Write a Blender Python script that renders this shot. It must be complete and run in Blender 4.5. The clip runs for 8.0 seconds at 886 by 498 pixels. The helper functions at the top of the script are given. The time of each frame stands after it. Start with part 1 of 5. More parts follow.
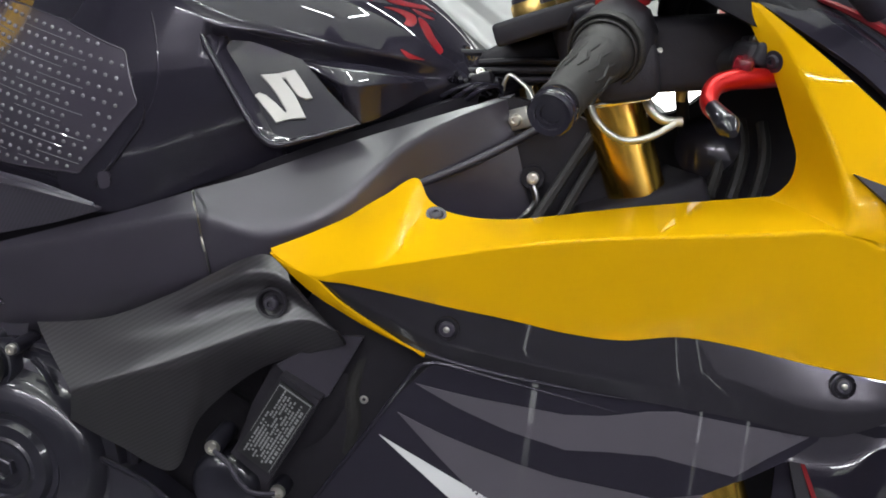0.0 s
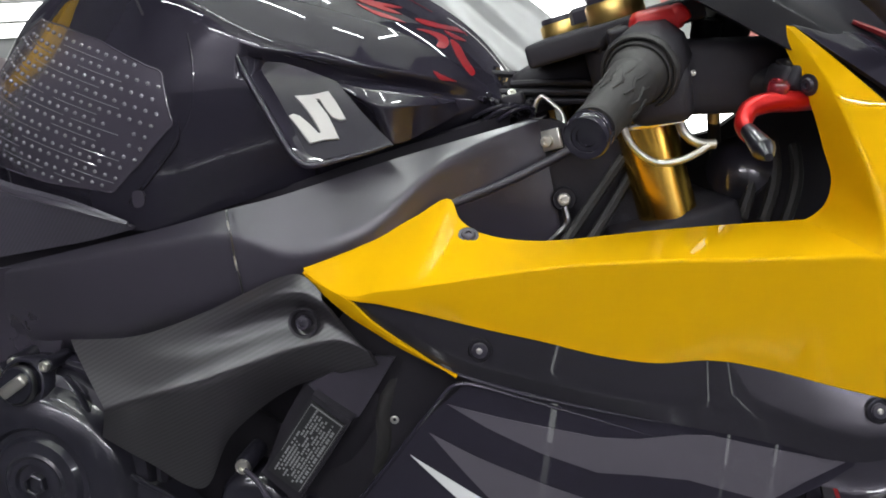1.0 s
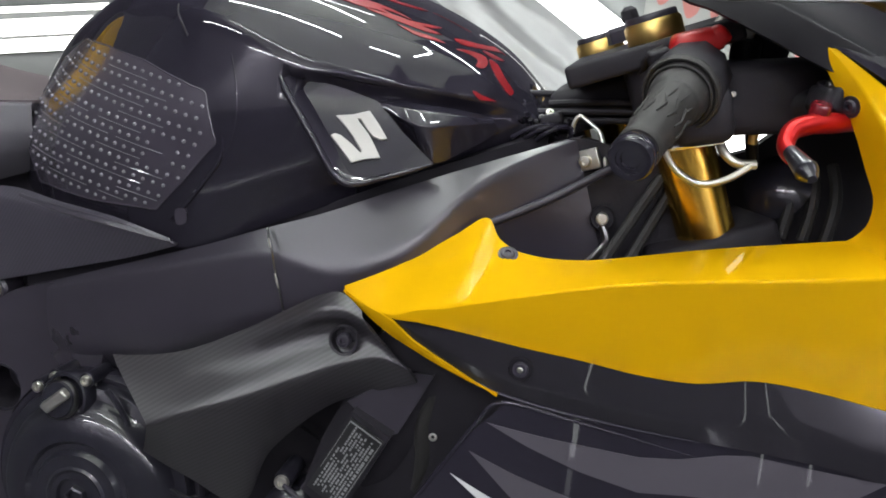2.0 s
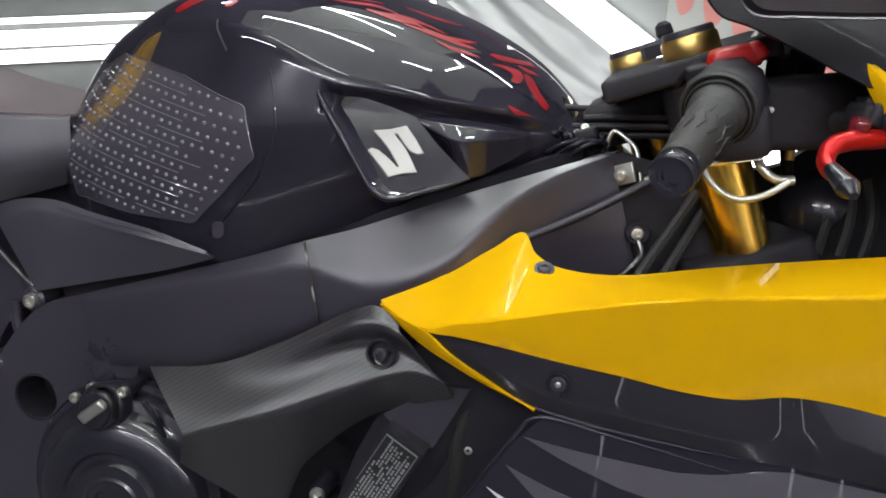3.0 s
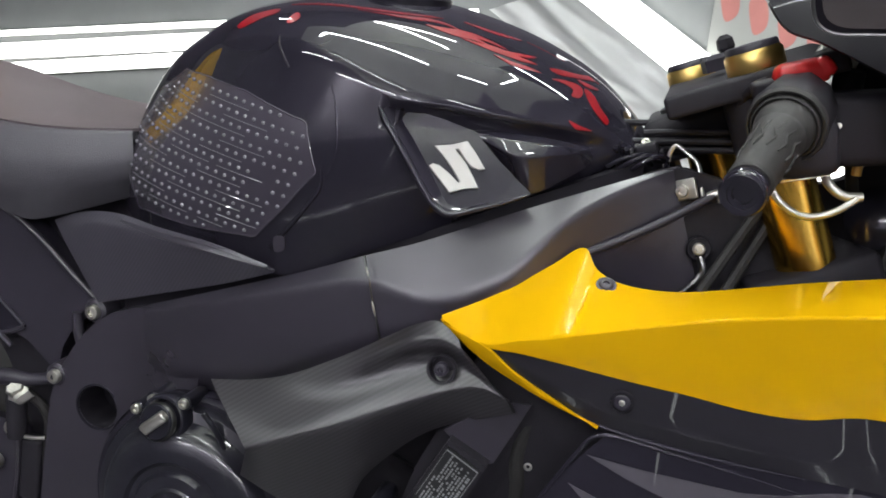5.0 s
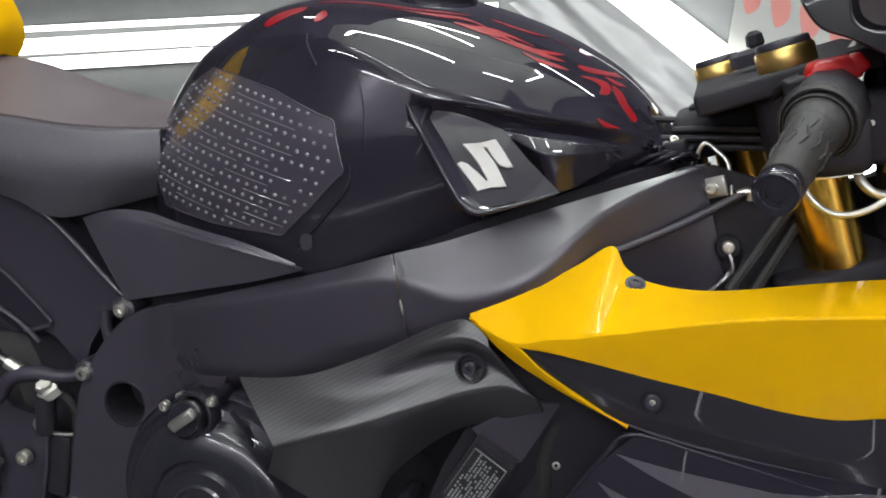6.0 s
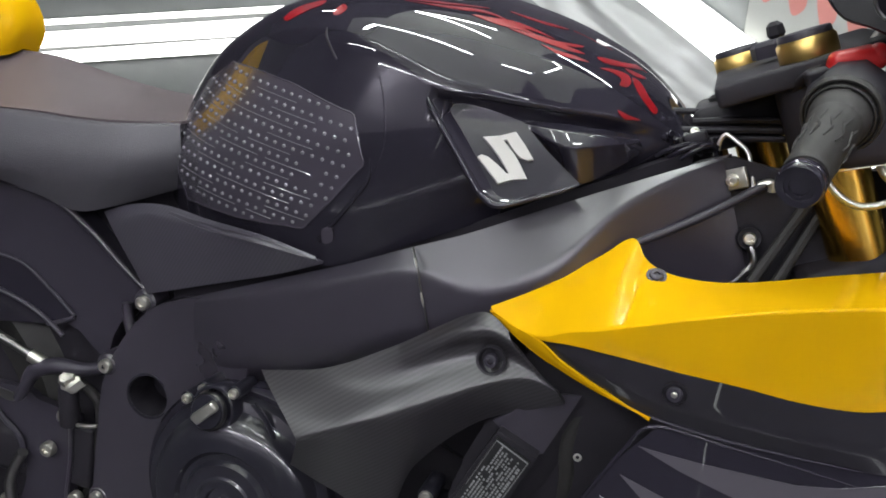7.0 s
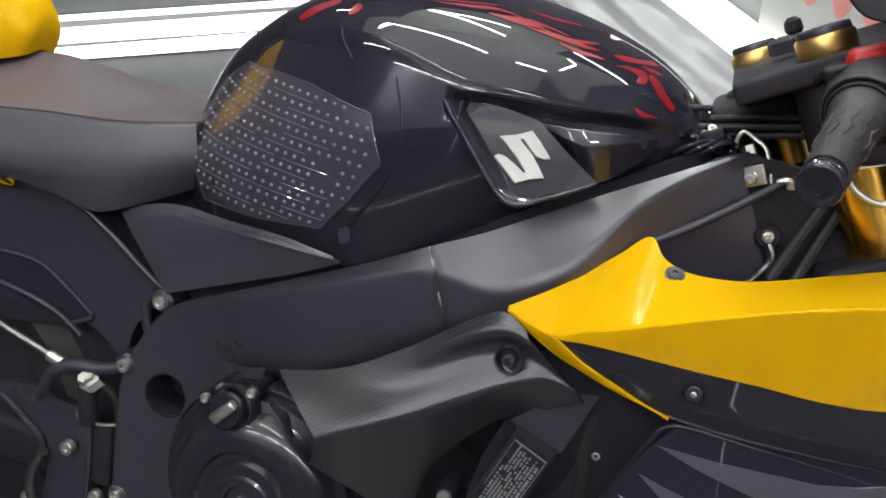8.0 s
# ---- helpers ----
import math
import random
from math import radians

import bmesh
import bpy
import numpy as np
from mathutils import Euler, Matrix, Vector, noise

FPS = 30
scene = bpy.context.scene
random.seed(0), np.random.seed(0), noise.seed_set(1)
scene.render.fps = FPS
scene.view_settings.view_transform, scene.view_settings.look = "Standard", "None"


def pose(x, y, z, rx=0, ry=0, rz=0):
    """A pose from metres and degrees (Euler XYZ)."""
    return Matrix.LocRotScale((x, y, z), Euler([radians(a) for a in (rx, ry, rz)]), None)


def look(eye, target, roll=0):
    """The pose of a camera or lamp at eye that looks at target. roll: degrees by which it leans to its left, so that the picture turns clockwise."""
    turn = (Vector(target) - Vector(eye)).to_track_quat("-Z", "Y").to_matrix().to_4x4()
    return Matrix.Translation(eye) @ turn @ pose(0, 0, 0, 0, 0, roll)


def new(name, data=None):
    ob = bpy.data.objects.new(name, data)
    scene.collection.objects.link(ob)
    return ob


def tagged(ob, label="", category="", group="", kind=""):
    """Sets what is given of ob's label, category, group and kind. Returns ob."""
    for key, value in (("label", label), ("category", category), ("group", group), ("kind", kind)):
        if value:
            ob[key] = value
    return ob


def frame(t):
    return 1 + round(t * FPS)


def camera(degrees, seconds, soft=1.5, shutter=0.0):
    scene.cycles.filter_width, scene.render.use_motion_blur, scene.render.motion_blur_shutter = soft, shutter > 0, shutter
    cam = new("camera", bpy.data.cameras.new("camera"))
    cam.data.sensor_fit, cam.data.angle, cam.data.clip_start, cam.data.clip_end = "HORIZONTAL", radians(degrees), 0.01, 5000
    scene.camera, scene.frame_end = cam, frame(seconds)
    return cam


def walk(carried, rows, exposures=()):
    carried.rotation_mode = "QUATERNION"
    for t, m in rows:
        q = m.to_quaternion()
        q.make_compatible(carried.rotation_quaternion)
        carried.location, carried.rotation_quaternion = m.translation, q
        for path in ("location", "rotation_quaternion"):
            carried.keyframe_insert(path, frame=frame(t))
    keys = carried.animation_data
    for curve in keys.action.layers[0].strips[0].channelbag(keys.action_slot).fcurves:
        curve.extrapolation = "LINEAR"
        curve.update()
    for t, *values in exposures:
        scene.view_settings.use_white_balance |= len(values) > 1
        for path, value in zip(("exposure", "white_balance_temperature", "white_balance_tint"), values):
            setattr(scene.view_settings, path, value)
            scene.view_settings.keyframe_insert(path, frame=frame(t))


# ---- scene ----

import functools

# ------------------------------------------------------------------ camera
cam = camera(49.2, 8.0, soft=1.8)
ROWS = [
    (0.0, 0.3418, -1.0196, 0.9077, 7.35, -15.94, 6.19),
    (0.5, 0.3367, -1.0202, 0.9083, 7.82, -15.58, 6.19),
    (1.0, 0.3287, -1.0226, 0.9110, 8.52, -15.11, 6.19),
    (1.5, 0.3201, -1.0262, 0.9140, 9.21, -14.78, 6.20),
    (3.0, 0.2920, -1.0371, 0.9208, 10.75, -14.14, 6.13),
    (3.5, 0.2844, -1.0375, 0.9233, 11.39, -14.04, 6.08),
    (4.0, 0.2767, -1.0391, 0.9250, 12.00, -14.00, 6.00),
    (4.5, 0.2731, -1.0402, 0.9261, 12.50, -13.98, 5.91),
    (6.0, 0.2583, -1.0407, 0.9310, 13.99, -14.55, 5.48),
    (6.5, 0.2540, -1.0430, 0.9322, 14.43, -14.94, 5.27),
    (7.0, 0.2522, -1.0439, 0.9331, 14.77, -15.19, 5.07),
    (7.5, 0.2485, -1.0436, 0.9370, 15.04, -15.57, 4.83),
    (8.0, 0.2469, -1.0430, 0.9397, 15.49, -15.74, 4.55),
]


def aim(x, y, z, yaw, pitch, roll):
    """The camera at a place, turned by yaw to the left and pitch up, leaning by roll."""
    a, p = radians(yaw), radians(pitch)
    return look((x, y, z), (x - math.sin(a) * math.cos(p), y + math.cos(a) * math.cos(p), z + math.sin(p)), roll)


walk(cam, [(t, aim(*row)) for t, *row in ROWS],
     exposures=[(0.0, 0.38), (8.0, 0.38)])

# ------------------------------------------------------------------ light: a closed room, lit by LED tubes alone, some added out of view
world = bpy.data.worlds.new("world")
scene.world = world
world.use_nodes = True
world.node_tree.nodes["Background"].inputs[0].default_value = (0.5, 0.55, 0.6, 1)
world.node_tree.nodes["Background"].inputs[1].default_value = 0.02
TUBE_WALL, TUBE_CEILING = 3.0, 104.0


# ------------------------------------------------------------------ materials
def material(name, colour, rough=0.5, metal=0.0, coat=0.0, grain=0.0, scale=60.0, vary=0.12, rough_vary=0.1, spec=0.5, coat_rough=0.015):
    m = bpy.data.materials.new(name)
    m.use_nodes = True
    nt = m.node_tree
    b = nt.nodes["Principled BSDF"]
    b.inputs["Metallic"].default_value = metal
    b.inputs["Coat Weight"].default_value = coat
    b.inputs["Coat Roughness"].default_value = coat_rough
    b.inputs["Specular IOR Level"].default_value = spec
    co = nt.nodes.new("ShaderNodeTexCoord")
    n1 = nt.nodes.new("ShaderNodeTexNoise")
    n1.inputs["Scale"].default_value, n1.inputs["Detail"].default_value = 9.0, 4.0
    n2 = nt.nodes.new("ShaderNodeTexNoise")
    n2.inputs["Scale"].default_value, n2.inputs["Detail"].default_value = scale * 10, 3.0
    nt.links.new(co.outputs["Object"], n1.inputs["Vector"])
    nt.links.new(co.outputs["Object"], n2.inputs["Vector"])
    ramp = nt.nodes.new("ShaderNodeMapRange")
    ramp.inputs["To Min"].default_value, ramp.inputs["To Max"].default_value = 1 - vary, 1 + vary
    nt.links.new(n1.outputs["Fac"], ramp.inputs["Value"])
    mul = nt.nodes.new("ShaderNodeVectorMath")
    mul.operation = "SCALE"
    mul.inputs[0].default_value = colour
    nt.links.new(ramp.outputs[0], mul.inputs["Scale"])
    nt.links.new(mul.outputs[0], b.inputs["Base Color"])
    rr = nt.nodes.new("ShaderNodeMapRange")
    rr.inputs["To Min"].default_value = max(0.01, rough * (1 - rough_vary * 2))
    rr.inputs["To Max"].default_value = rough * (1 + rough_vary * 2)
    nt.links.new(n1.outputs["Fac"], rr.inputs["Value"])
    nt.links.new(rr.outputs[0], b.inputs["Roughness"])
    if grain:
        bump = nt.nodes.new("ShaderNodeBump")
        bump.inputs["Strength"].default_value, bump.inputs["Distance"].default_value = grain, 0.001
        nt.links.new(n2.outputs["Fac"], bump.inputs["Height"])
        nt.links.new(bump.outputs[0], b.inputs["Normal"])
    return m


def carbon_material(name, turn, dark=(0.0125, 0.0112, 0.0135), light=(0.036, 0.0318, 0.0370)):
    """A dry carbon twill: fine slanting bands that differ in tone and gloss."""
    m = material(name, (0.028, 0.028, 0.030), 0.42, grain=0.15, coat=0.75, coat_rough=0.28)
    nt = m.node_tree
    b = nt.nodes["Principled BSDF"]
    co, mp = nt.nodes.new("ShaderNodeTexCoord"), nt.nodes.new("ShaderNodeMapping")
    mp.inputs["Rotation"].default_value = (0, radians(turn), 0)
    wave = nt.nodes.new("ShaderNodeTexWave")
    wave.inputs["Scale"].default_value, wave.inputs["Distortion"].default_value = 84.0, 0.6
    wave.inputs["Detail"].default_value = 1.0
    nt.links.new(co.outputs["Object"], mp.inputs["Vector"])
    nt.links.new(mp.outputs[0], wave.inputs["Vector"])
    mix = nt.nodes.new("ShaderNodeMix")
    mix.data_type = "RGBA"
    mix.inputs["A"].default_value, mix.inputs["B"].default_value = (*dark, 1), (*light, 1)
    nt.links.new(wave.outputs["Fac"], mix.inputs["Factor"])
    nt.links.new(mix.outputs["Result"], b.inputs["Base Color"])
    rr = nt.nodes.new("ShaderNodeMapRange")
    rr.inputs["To Min"].default_value, rr.inputs["To Max"].default_value = 0.30, 0.42
    nt.links.new(wave.outputs["Fac"], rr.inputs["Value"])
    nt.links.new(rr.outputs[0], b.inputs["Roughness"])
    return m


def glow(name, colour, strength):
    m = bpy.data.materials.new(name)
    m.use_nodes = True
    b = m.node_tree.nodes["Principled BSDF"]
    b.inputs["Base Color"].default_value = (0.8, 0.8, 0.8, 1)
    b.inputs["Emission Color"].default_value = (*colour, 1)
    b.inputs["Emission Strength"].default_value = strength
    return m


GLOSS = material("gloss_black_paint", (0.0195, 0.0174, 0.0255), 0.3, coat=1.0, rough_vary=0.2, spec=0.0)
YELLOW = material("yellow_paint", (0.67, 0.363, 0.003), 0.45, coat=0.20, coat_rough=0.02, vary=0.01, spec=0.0)
FRAME = material("satin_black_aluminium", (0.034, 0.0292, 0.0405), 0.30, grain=0.12, scale=120, spec=0.85)
MATT = material("matt_black_plastic", (0.031, 0.0270, 0.0385), 0.42, grain=0.2, scale=150)
DEEP = material("dull_black_plastic", (0.020, 0.0178, 0.023), 0.55, grain=0.2, spec=0.28)
INSERT = material("charcoal_panel_paint", (0.021, 0.0192, 0.0240), 0.3, coat=1.0, spec=0.0)
GREY = material("grey_decal", (0.078, 0.071, 0.084), 0.3, coat=0.8, spec=0.1, vary=0.04)
WHITE = material("white_decal", (0.62, 0.62, 0.62), 0.3, vary=0.04)
PALEGREY = material("pale_print", (0.24, 0.24, 0.24), 0.5, vary=0.4)
RED = material("red_decal", (0.24, 0.003, 0.008), 0.3, coat=0.5, vary=0.1)
DARKSTEEL = material("dark_steel", (0.22, 0.215, 0.21), 0.3, metal=1.0)
DARKRED = material("dark_red_paint", (0.16, 0.006, 0.012), 0.2, coat=0.8)
REDMETAL = material("red_anodised", (0.55, 0.012, 0.012), 0.32, metal=0.6)
REDPLASTIC = material("red_plastic", (0.45, 0.01, 0.012), 0.35)
GOLD = material("gold_anodised", (0.92, 0.56, 0.10), 0.24, metal=1.0, grain=0.03)
GOLDCAP = material("gold_cap", (0.72, 0.49, 0.16), 0.36, metal=1.0)
STEEL = material("zinc_steel", (0.68, 0.66, 0.60), 0.38, metal=1.0)
CHROME = material("chrome", (0.78, 0.77, 0.75), 0.12, metal=1.0)
EMBLEM = material("silver_emblem", (0.45, 0.435, 0.415), 0.42, metal=0.2, spec=0.3)
RUBBER = material("rubber", (0.027, 0.025, 0.0245), 0.55, grain=0.5, scale=100, spec=0.4)
VINYL = material("seat_vinyl", (0.075, 0.070, 0.081), 0.40, grain=0.5, scale=90)
SEATTOP = material("plum_seat_vinyl", (0.098, 0.077, 0.083), 0.45, grain=0.5, scale=90)
PAD = material("tank_pad", (0.053, 0.046, 0.061), 0.25, grain=0.05, coat=0.6)
STUD = material("pad_stud", (0.15, 0.145, 0.16), 0.12, coat=1.0)
MIRRORGLASS = material("mirror_glass", (0.42, 0.38, 0.35), 0.06, metal=1.0, vary=0.02)
CARBON = carbon_material("carbon_twill", 125)
CARBON_B = carbon_material("carbon_twill_rear", -35, (0.041, 0.0370, 0.0490), (0.062, 0.0555, 0.0715))
CASE = material("engine_case_paint", (0.016, 0.0152, 0.0220), 0.3, grain=0.08, scale=80, coat=1.0, coat_rough=0.06, spec=0.2)
LABEL = material("label_black", (0.012, 0.012, 0.013), 0.4)
GLASSY = material("tinted_screen", (0.010, 0.0085, 0.012), 0.35, coat=0.15, spec=0.2)
WALL = material("grey_wall_paint", (0.26, 0.27, 0.265), 0.55, grain=0.3, scale=20, vary=0.16)
DARKWALL = material("south_wall_paint", (0.64, 0.575, 0.68), 0.6, grain=0.3, vary=0.2)
DARK_BAND = material("dark_band_paint", (0.10, 0.098, 0.104), 0.5, vary=0.25)
PALE = material("white_panel", (0.36, 0.365, 0.34), 0.4, vary=0.06)
PINK = material("red_lettering", (0.56, 0.21, 0.18), 0.5, vary=0.2)
FLOOR = material("dark_epoxy_floor", (0.068, 0.064, 0.072), 0.10, vary=0.25)
CEILING = material("ceiling_paint", (0.76, 0.77, 0.70), 0.7, vary=0.08)
DARKCEILING = material("dark_ceiling_paint", (0.075, 0.065, 0.085), 0.6, vary=0.15)
SHEETING = material("plastic_sheeting", (0.60, 0.60, 0.59), 0.25, vary=0.1)
SLANT_LED = glow("slanting_led", (1.0, 1.0, 0.97), 3.5)
WALL_LED = glow("wall_led", (1.0, 1.0, 0.97), TUBE_WALL)
STREAK_LED = glow("streak_led", (0.95, 1.0, 0.98), 1.8)
CEILING_LED = glow("ceiling_led", (0.94, 1.0, 1.0), TUBE_CEILING)


# ------------------------------------------------------------------ mesh helpers
def flow(knots, n, d=None):
    """n points along a smooth curve through the knots; d: the pace from knot to knot."""
    p = np.array(knots, float)
    if len(p) == 2:
        return p[0] + np.linspace(0, 1, n)[:, None] * (p[1] - p[0])
    if d is None:
        d = np.maximum(np.linalg.norm(np.diff(p, axis=0), axis=1), 1e-6) ** 0.5
    t = np.r_[0, np.cumsum(d)]
    g = np.zeros_like(p)
    s = np.diff(p, axis=0) / d[:, None]
    g[1:-1] = (s[:-1] * d[1:, None] + s[1:] * d[:-1, None]) / (d[1:] + d[:-1])[:, None]
    g[0], g[-1] = 1.5 * s[0] - 0.5 * g[1], 1.5 * s[-1] - 0.5 * g[-2]
    q = np.linspace(0, t[-1], n)
    i = np.clip(np.searchsorted(t, q, "right") - 1, 0, len(d) - 1)
    h, u = d[i][:, None], ((q - t[i]) / d[i])[:, None]
    return ((1 + 2 * u) * (1 - u) ** 2 * p[i] + u * (1 - u) ** 2 * h * g[i]
            + u * u * (3 - 2 * u) * p[i + 1] + u * u * (u - 1) * h * g[i + 1])


def ease(xs, vs):
    """A smooth function of one number through the knots."""
    xs, vs = np.array(xs, float), np.array(vs, float)
    d, s = np.diff(xs), np.diff(vs) / np.diff(xs)
    g = np.r_[s[0], (s[:-1] * d[1:] + s[1:] * d[:-1]) / (d[1:] + d[:-1]), s[-1]]

    def value(x):
        x = min(max(x, xs[0]), xs[-1])
        i = min(max(int(np.searchsorted(xs, x, "right")) - 1, 0), len(d) - 1)
        u, h = (x - xs[i]) / d[i], d[i]
        return float((1 + 2 * u) * (1 - u) ** 2 * vs[i] + u * (1 - u) ** 2 * h * g[i] + u * u * (3 - 2 * u) * vs[i + 1] + u * u * (u - 1) * h * g[i + 1])

    return value


def bent(points, radii, seg=5):
    """A polyline whose inner corners are rounded; radius as a share of the shorter leg, up to 0.5."""
    p = np.array(points, float)
    out = [p[0]]
    for k in range(1, len(p) - 1):
        r = radii[k - 1]
        a, b = p[k] + (p[k - 1] - p[k]) * r, p[k] + (p[k + 1] - p[k]) * r
        u = np.linspace(0, 1, seg)[:, None]
        out.append((1 - u) ** 2 * a + 2 * u * (1 - u) * p[k] + u * u * b)
    out.append(p[-1])
    return np.vstack(out)


def grid_mesh(rows, closed=False):
    """A bmesh from rows of points, all of one length."""
    bm = bmesh.new()
    vs = [[bm.verts.new(p) for p in row] for row in rows]
    n = len(rows[0])
    for a, b in zip(vs, vs[1:]):
        for j in range(n if closed else n - 1):
            bm.faces.new((a[j], a[(j + 1) % n], b[(j + 1) % n], b[j]))
    return bm


def patch(rows, nu=40, radii=None, seg=5, calm=None):
    """A panel spanned by edge curves, each given by its knots."""
    pace = np.mean([np.linalg.norm(np.diff(np.array(r, float), axis=0), axis=1) for r in rows], axis=0) ** 0.7
    curves = [flow(r, nu, np.maximum(pace, 1e-4)) for r in rows]
    if calm:
        for c in curves[:2]:
            w = np.array([calm(p[0]) for p in c])[1:-1, None]
            for _ in range(120):
                c[1:-1] += w * 0.5 * ((c[:-2] + c[2:]) / 2 - c[1:-1])
    radii = radii or [0.35] * (len(rows) - 2)
    columns = [bent([c[i] for c in curves], radii, seg) for i in range(nu)]
    bm = grid_mesh(columns)
    bm.normal_update()
    if sum(f.normal.y * f.calc_area() for f in bm.faces) > 0:
        bmesh.ops.reverse_faces(bm, faces=bm.faces)
    return bm


def lathe(profile, origin, axis, n=28):
    """A body of revolution: profile of (radius, way along the axis)."""
    a = Vector(axis).normalized()
    s = a.orthogonal().normalized()
    c = a.cross(s)
    rows = []
    for r, h in profile:
        rows.append([Vector(origin) + a * h + (s * math.cos(q) + c * math.sin(q)) * max(r, 1e-5) for q in np.linspace(0, 2 * math.pi, n, endpoint=False)])
    bm = grid_mesh(rows, True)
    bmesh.ops.remove_doubles(bm, verts=bm.verts, dist=1e-5)
    bmesh.ops.recalc_face_normals(bm, faces=bm.faces)
    return bm


def tube(knots, radius, n=12, samples=24, flat=1.0):
    """A pipe along a smooth curve; radius one number or one a knot; flat squeezes it upright."""
    p = flow(knots, samples) if len(knots) > 2 else flow(knots, 6)
    r = np.interp(np.linspace(0, 1, len(p)), np.linspace(0, 1, len(radius)), radius) if isinstance(radius, (list, tuple)) else [radius] * len(p)
    rows, side = [], None
    for i in range(len(p)):
        t = Vector(p[min(i + 1, len(p) - 1)] - p[max(i - 1, 0)]).normalized()
        side = (t.orthogonal() if side is None else side - t * side.dot(t)).normalized()
        up = t.cross(side)
        rows.append([Vector(p[i]) + (side * math.cos(q) + up * math.sin(q) * flat) * r[i] for q in np.linspace(0, 2 * math.pi, n, endpoint=False)])
    bm = grid_mesh(rows, True)
    bm.verts.ensure_lookup_table()
    bm.faces.new(bm.verts[:n])
    bm.faces.new(bm.verts[-n:])
    bmesh.ops.recalc_face_normals(bm, faces=bm.faces)
    return bm


def block(size, m, bevel=0.003, taper=1.0):
    """A bevelled box at the pose m; its top is narrowed by taper."""
    bm = bmesh.new()
    bmesh.ops.create_cube(bm, size=1.0)
    for v in bm.verts:
        k = taper if v.co.z > 0 else 1.0
        v.co = Vector((v.co.x * size[0] * k, v.co.y * size[1] * k, v.co.z * size[2]))
    if bevel:
        bmesh.ops.bevel(bm, geom=bm.edges[:], offset=bevel, segments=3, affect="EDGES", profile=0.5)
    bmesh.ops.transform(bm, matrix=m, verts=bm.verts)
    return bm


def outline(poly, smooth=0):
    """A closed outline, its corners kept or, with smooth points a side, rounded off."""
    if not smooth:
        return [tuple(p) for p in poly]
    k = len(poly)
    loop = flow([poly[i % k] for i in range(-2, k + 3)], (k + 4) * smooth + 1)
    return [tuple(p) for p in loop[2 * smooth: (k + 2) * smooth]]


def sheet(poly, place, lift=0.001, thick=0.002, cuts=2, smooth=0, holes=()):
    """A flat-cut piece laid on a surface. poly in the surface's own two numbers; place(a, b) gives point and outward normal."""
    bm = bmesh.new()
    loop = outline(poly, smooth)
    vs = [bm.verts.new((a, b, 0)) for a, b in loop]
    es = [bm.edges.new((vs[i], vs[(i + 1) % len(vs)])) for i in range(len(vs))]
    for (a, b), r in holes:
        ring = [bm.verts.new((a + r * math.cos(q), b + r * math.sin(q), 0)) for q in np.linspace(0, 2 * math.pi, 28, endpoint=False)]
        es += [bm.edges.new((ring[i], ring[(i + 1) % 28])) for i in range(28)]
    bmesh.ops.triangle_fill(bm, use_beauty=True, use_dissolve=False, edges=es)
    for _ in range(cuts):
        bmesh.ops.subdivide_edges(bm, edges=bm.edges[:], cuts=1, use_grid_fill=True)
    rim = [e for e in bm.edges if e.is_boundary]
    low, high = {}, {}
    out = bmesh.new()
    for v in bm.verts:
        p, n = place(v.co.x, v.co.y)
        high[v], low[v] = out.verts.new(p + n * lift), None
        if thick:
            low[v] = p + n * (lift - thick)
    for f in bm.faces:
        out.faces.new([high[v] for v in f.verts])
    if thick:
        base = {}
        for e in rim:
            for v in e.verts:
                if v not in base:
                    base[v] = out.verts.new(low[v])
            a, b = e.verts
            out.faces.new((high[a], high[b], base[b], base[a]))
    bm.free()
    bmesh.ops.recalc_face_normals(out, faces=out.faces)
    return out


def part(name, bm, mat, parent=None, label="", thick=0.0, smooth=True, angle=40):
    """One mesh object from a bmesh, under a thing or a part."""
    me = bpy.data.meshes.new(name)
    if smooth:
        for f in bm.faces:
            f.smooth = True
        for e in bm.edges:
            e.smooth = len(e.link_faces) == 2 and e.calc_face_angle(0) <= radians(angle)
    bm.to_mesh(me)
    bm.free()
    me.materials.append(mat)
    ob = new(name, me)
    ob.parent = parent
    if thick:
        mod = ob.modifiers.new("thickness", "SOLIDIFY")
        mod.thickness, mod.offset = thick, -1.0
    if label:
        ob["label"] = label
    return ob


def across(bm):
    """The bmesh turned into its counterpart on the far side of the bike."""
    for v in bm.verts:
        v.co.y = -v.co.y
    bmesh.ops.reverse_faces(bm, faces=bm.faces[:])
    return bm


def thing(name, at, label, category, group="", kind=""):
    return tagged(new(name), label, category, group, kind)


def bolt(origin, axis, r, parent, mat=STEEL, name="bolt", label="", flat=1.0, washer=0.0):
    """A socket-head bolt: domed head with a hexagon hole."""
    prof = [(r * 1.0, -r * 0.6), (r * 1.0, r * 0.25), (r * 0.85, r * 0.5), (r * 0.45, r * 0.55), (r * 0.40, r * 0.1), (0, r * 0.1)]
    if washer:
        prof = [(washer, -r * 0.6), (washer, r * 0.02), (r * 1.02, r * 0.04)] + prof[1:]
    prof = [(a, h * flat) for a, h in prof]
    return part(name, lathe(prof, origin, axis, 18), mat, parent, label)


# ------------------------------------------------------------------ the room
def slab(name, lo, hi, mat, label, category):
    c, s = [(a + b) / 2 for a, b in zip(lo, hi)], [b - a for a, b in zip(lo, hi)]
    return tagged(part(name, block(s, pose(*c), 0), mat, None, smooth=False), label, category, "", "structure")


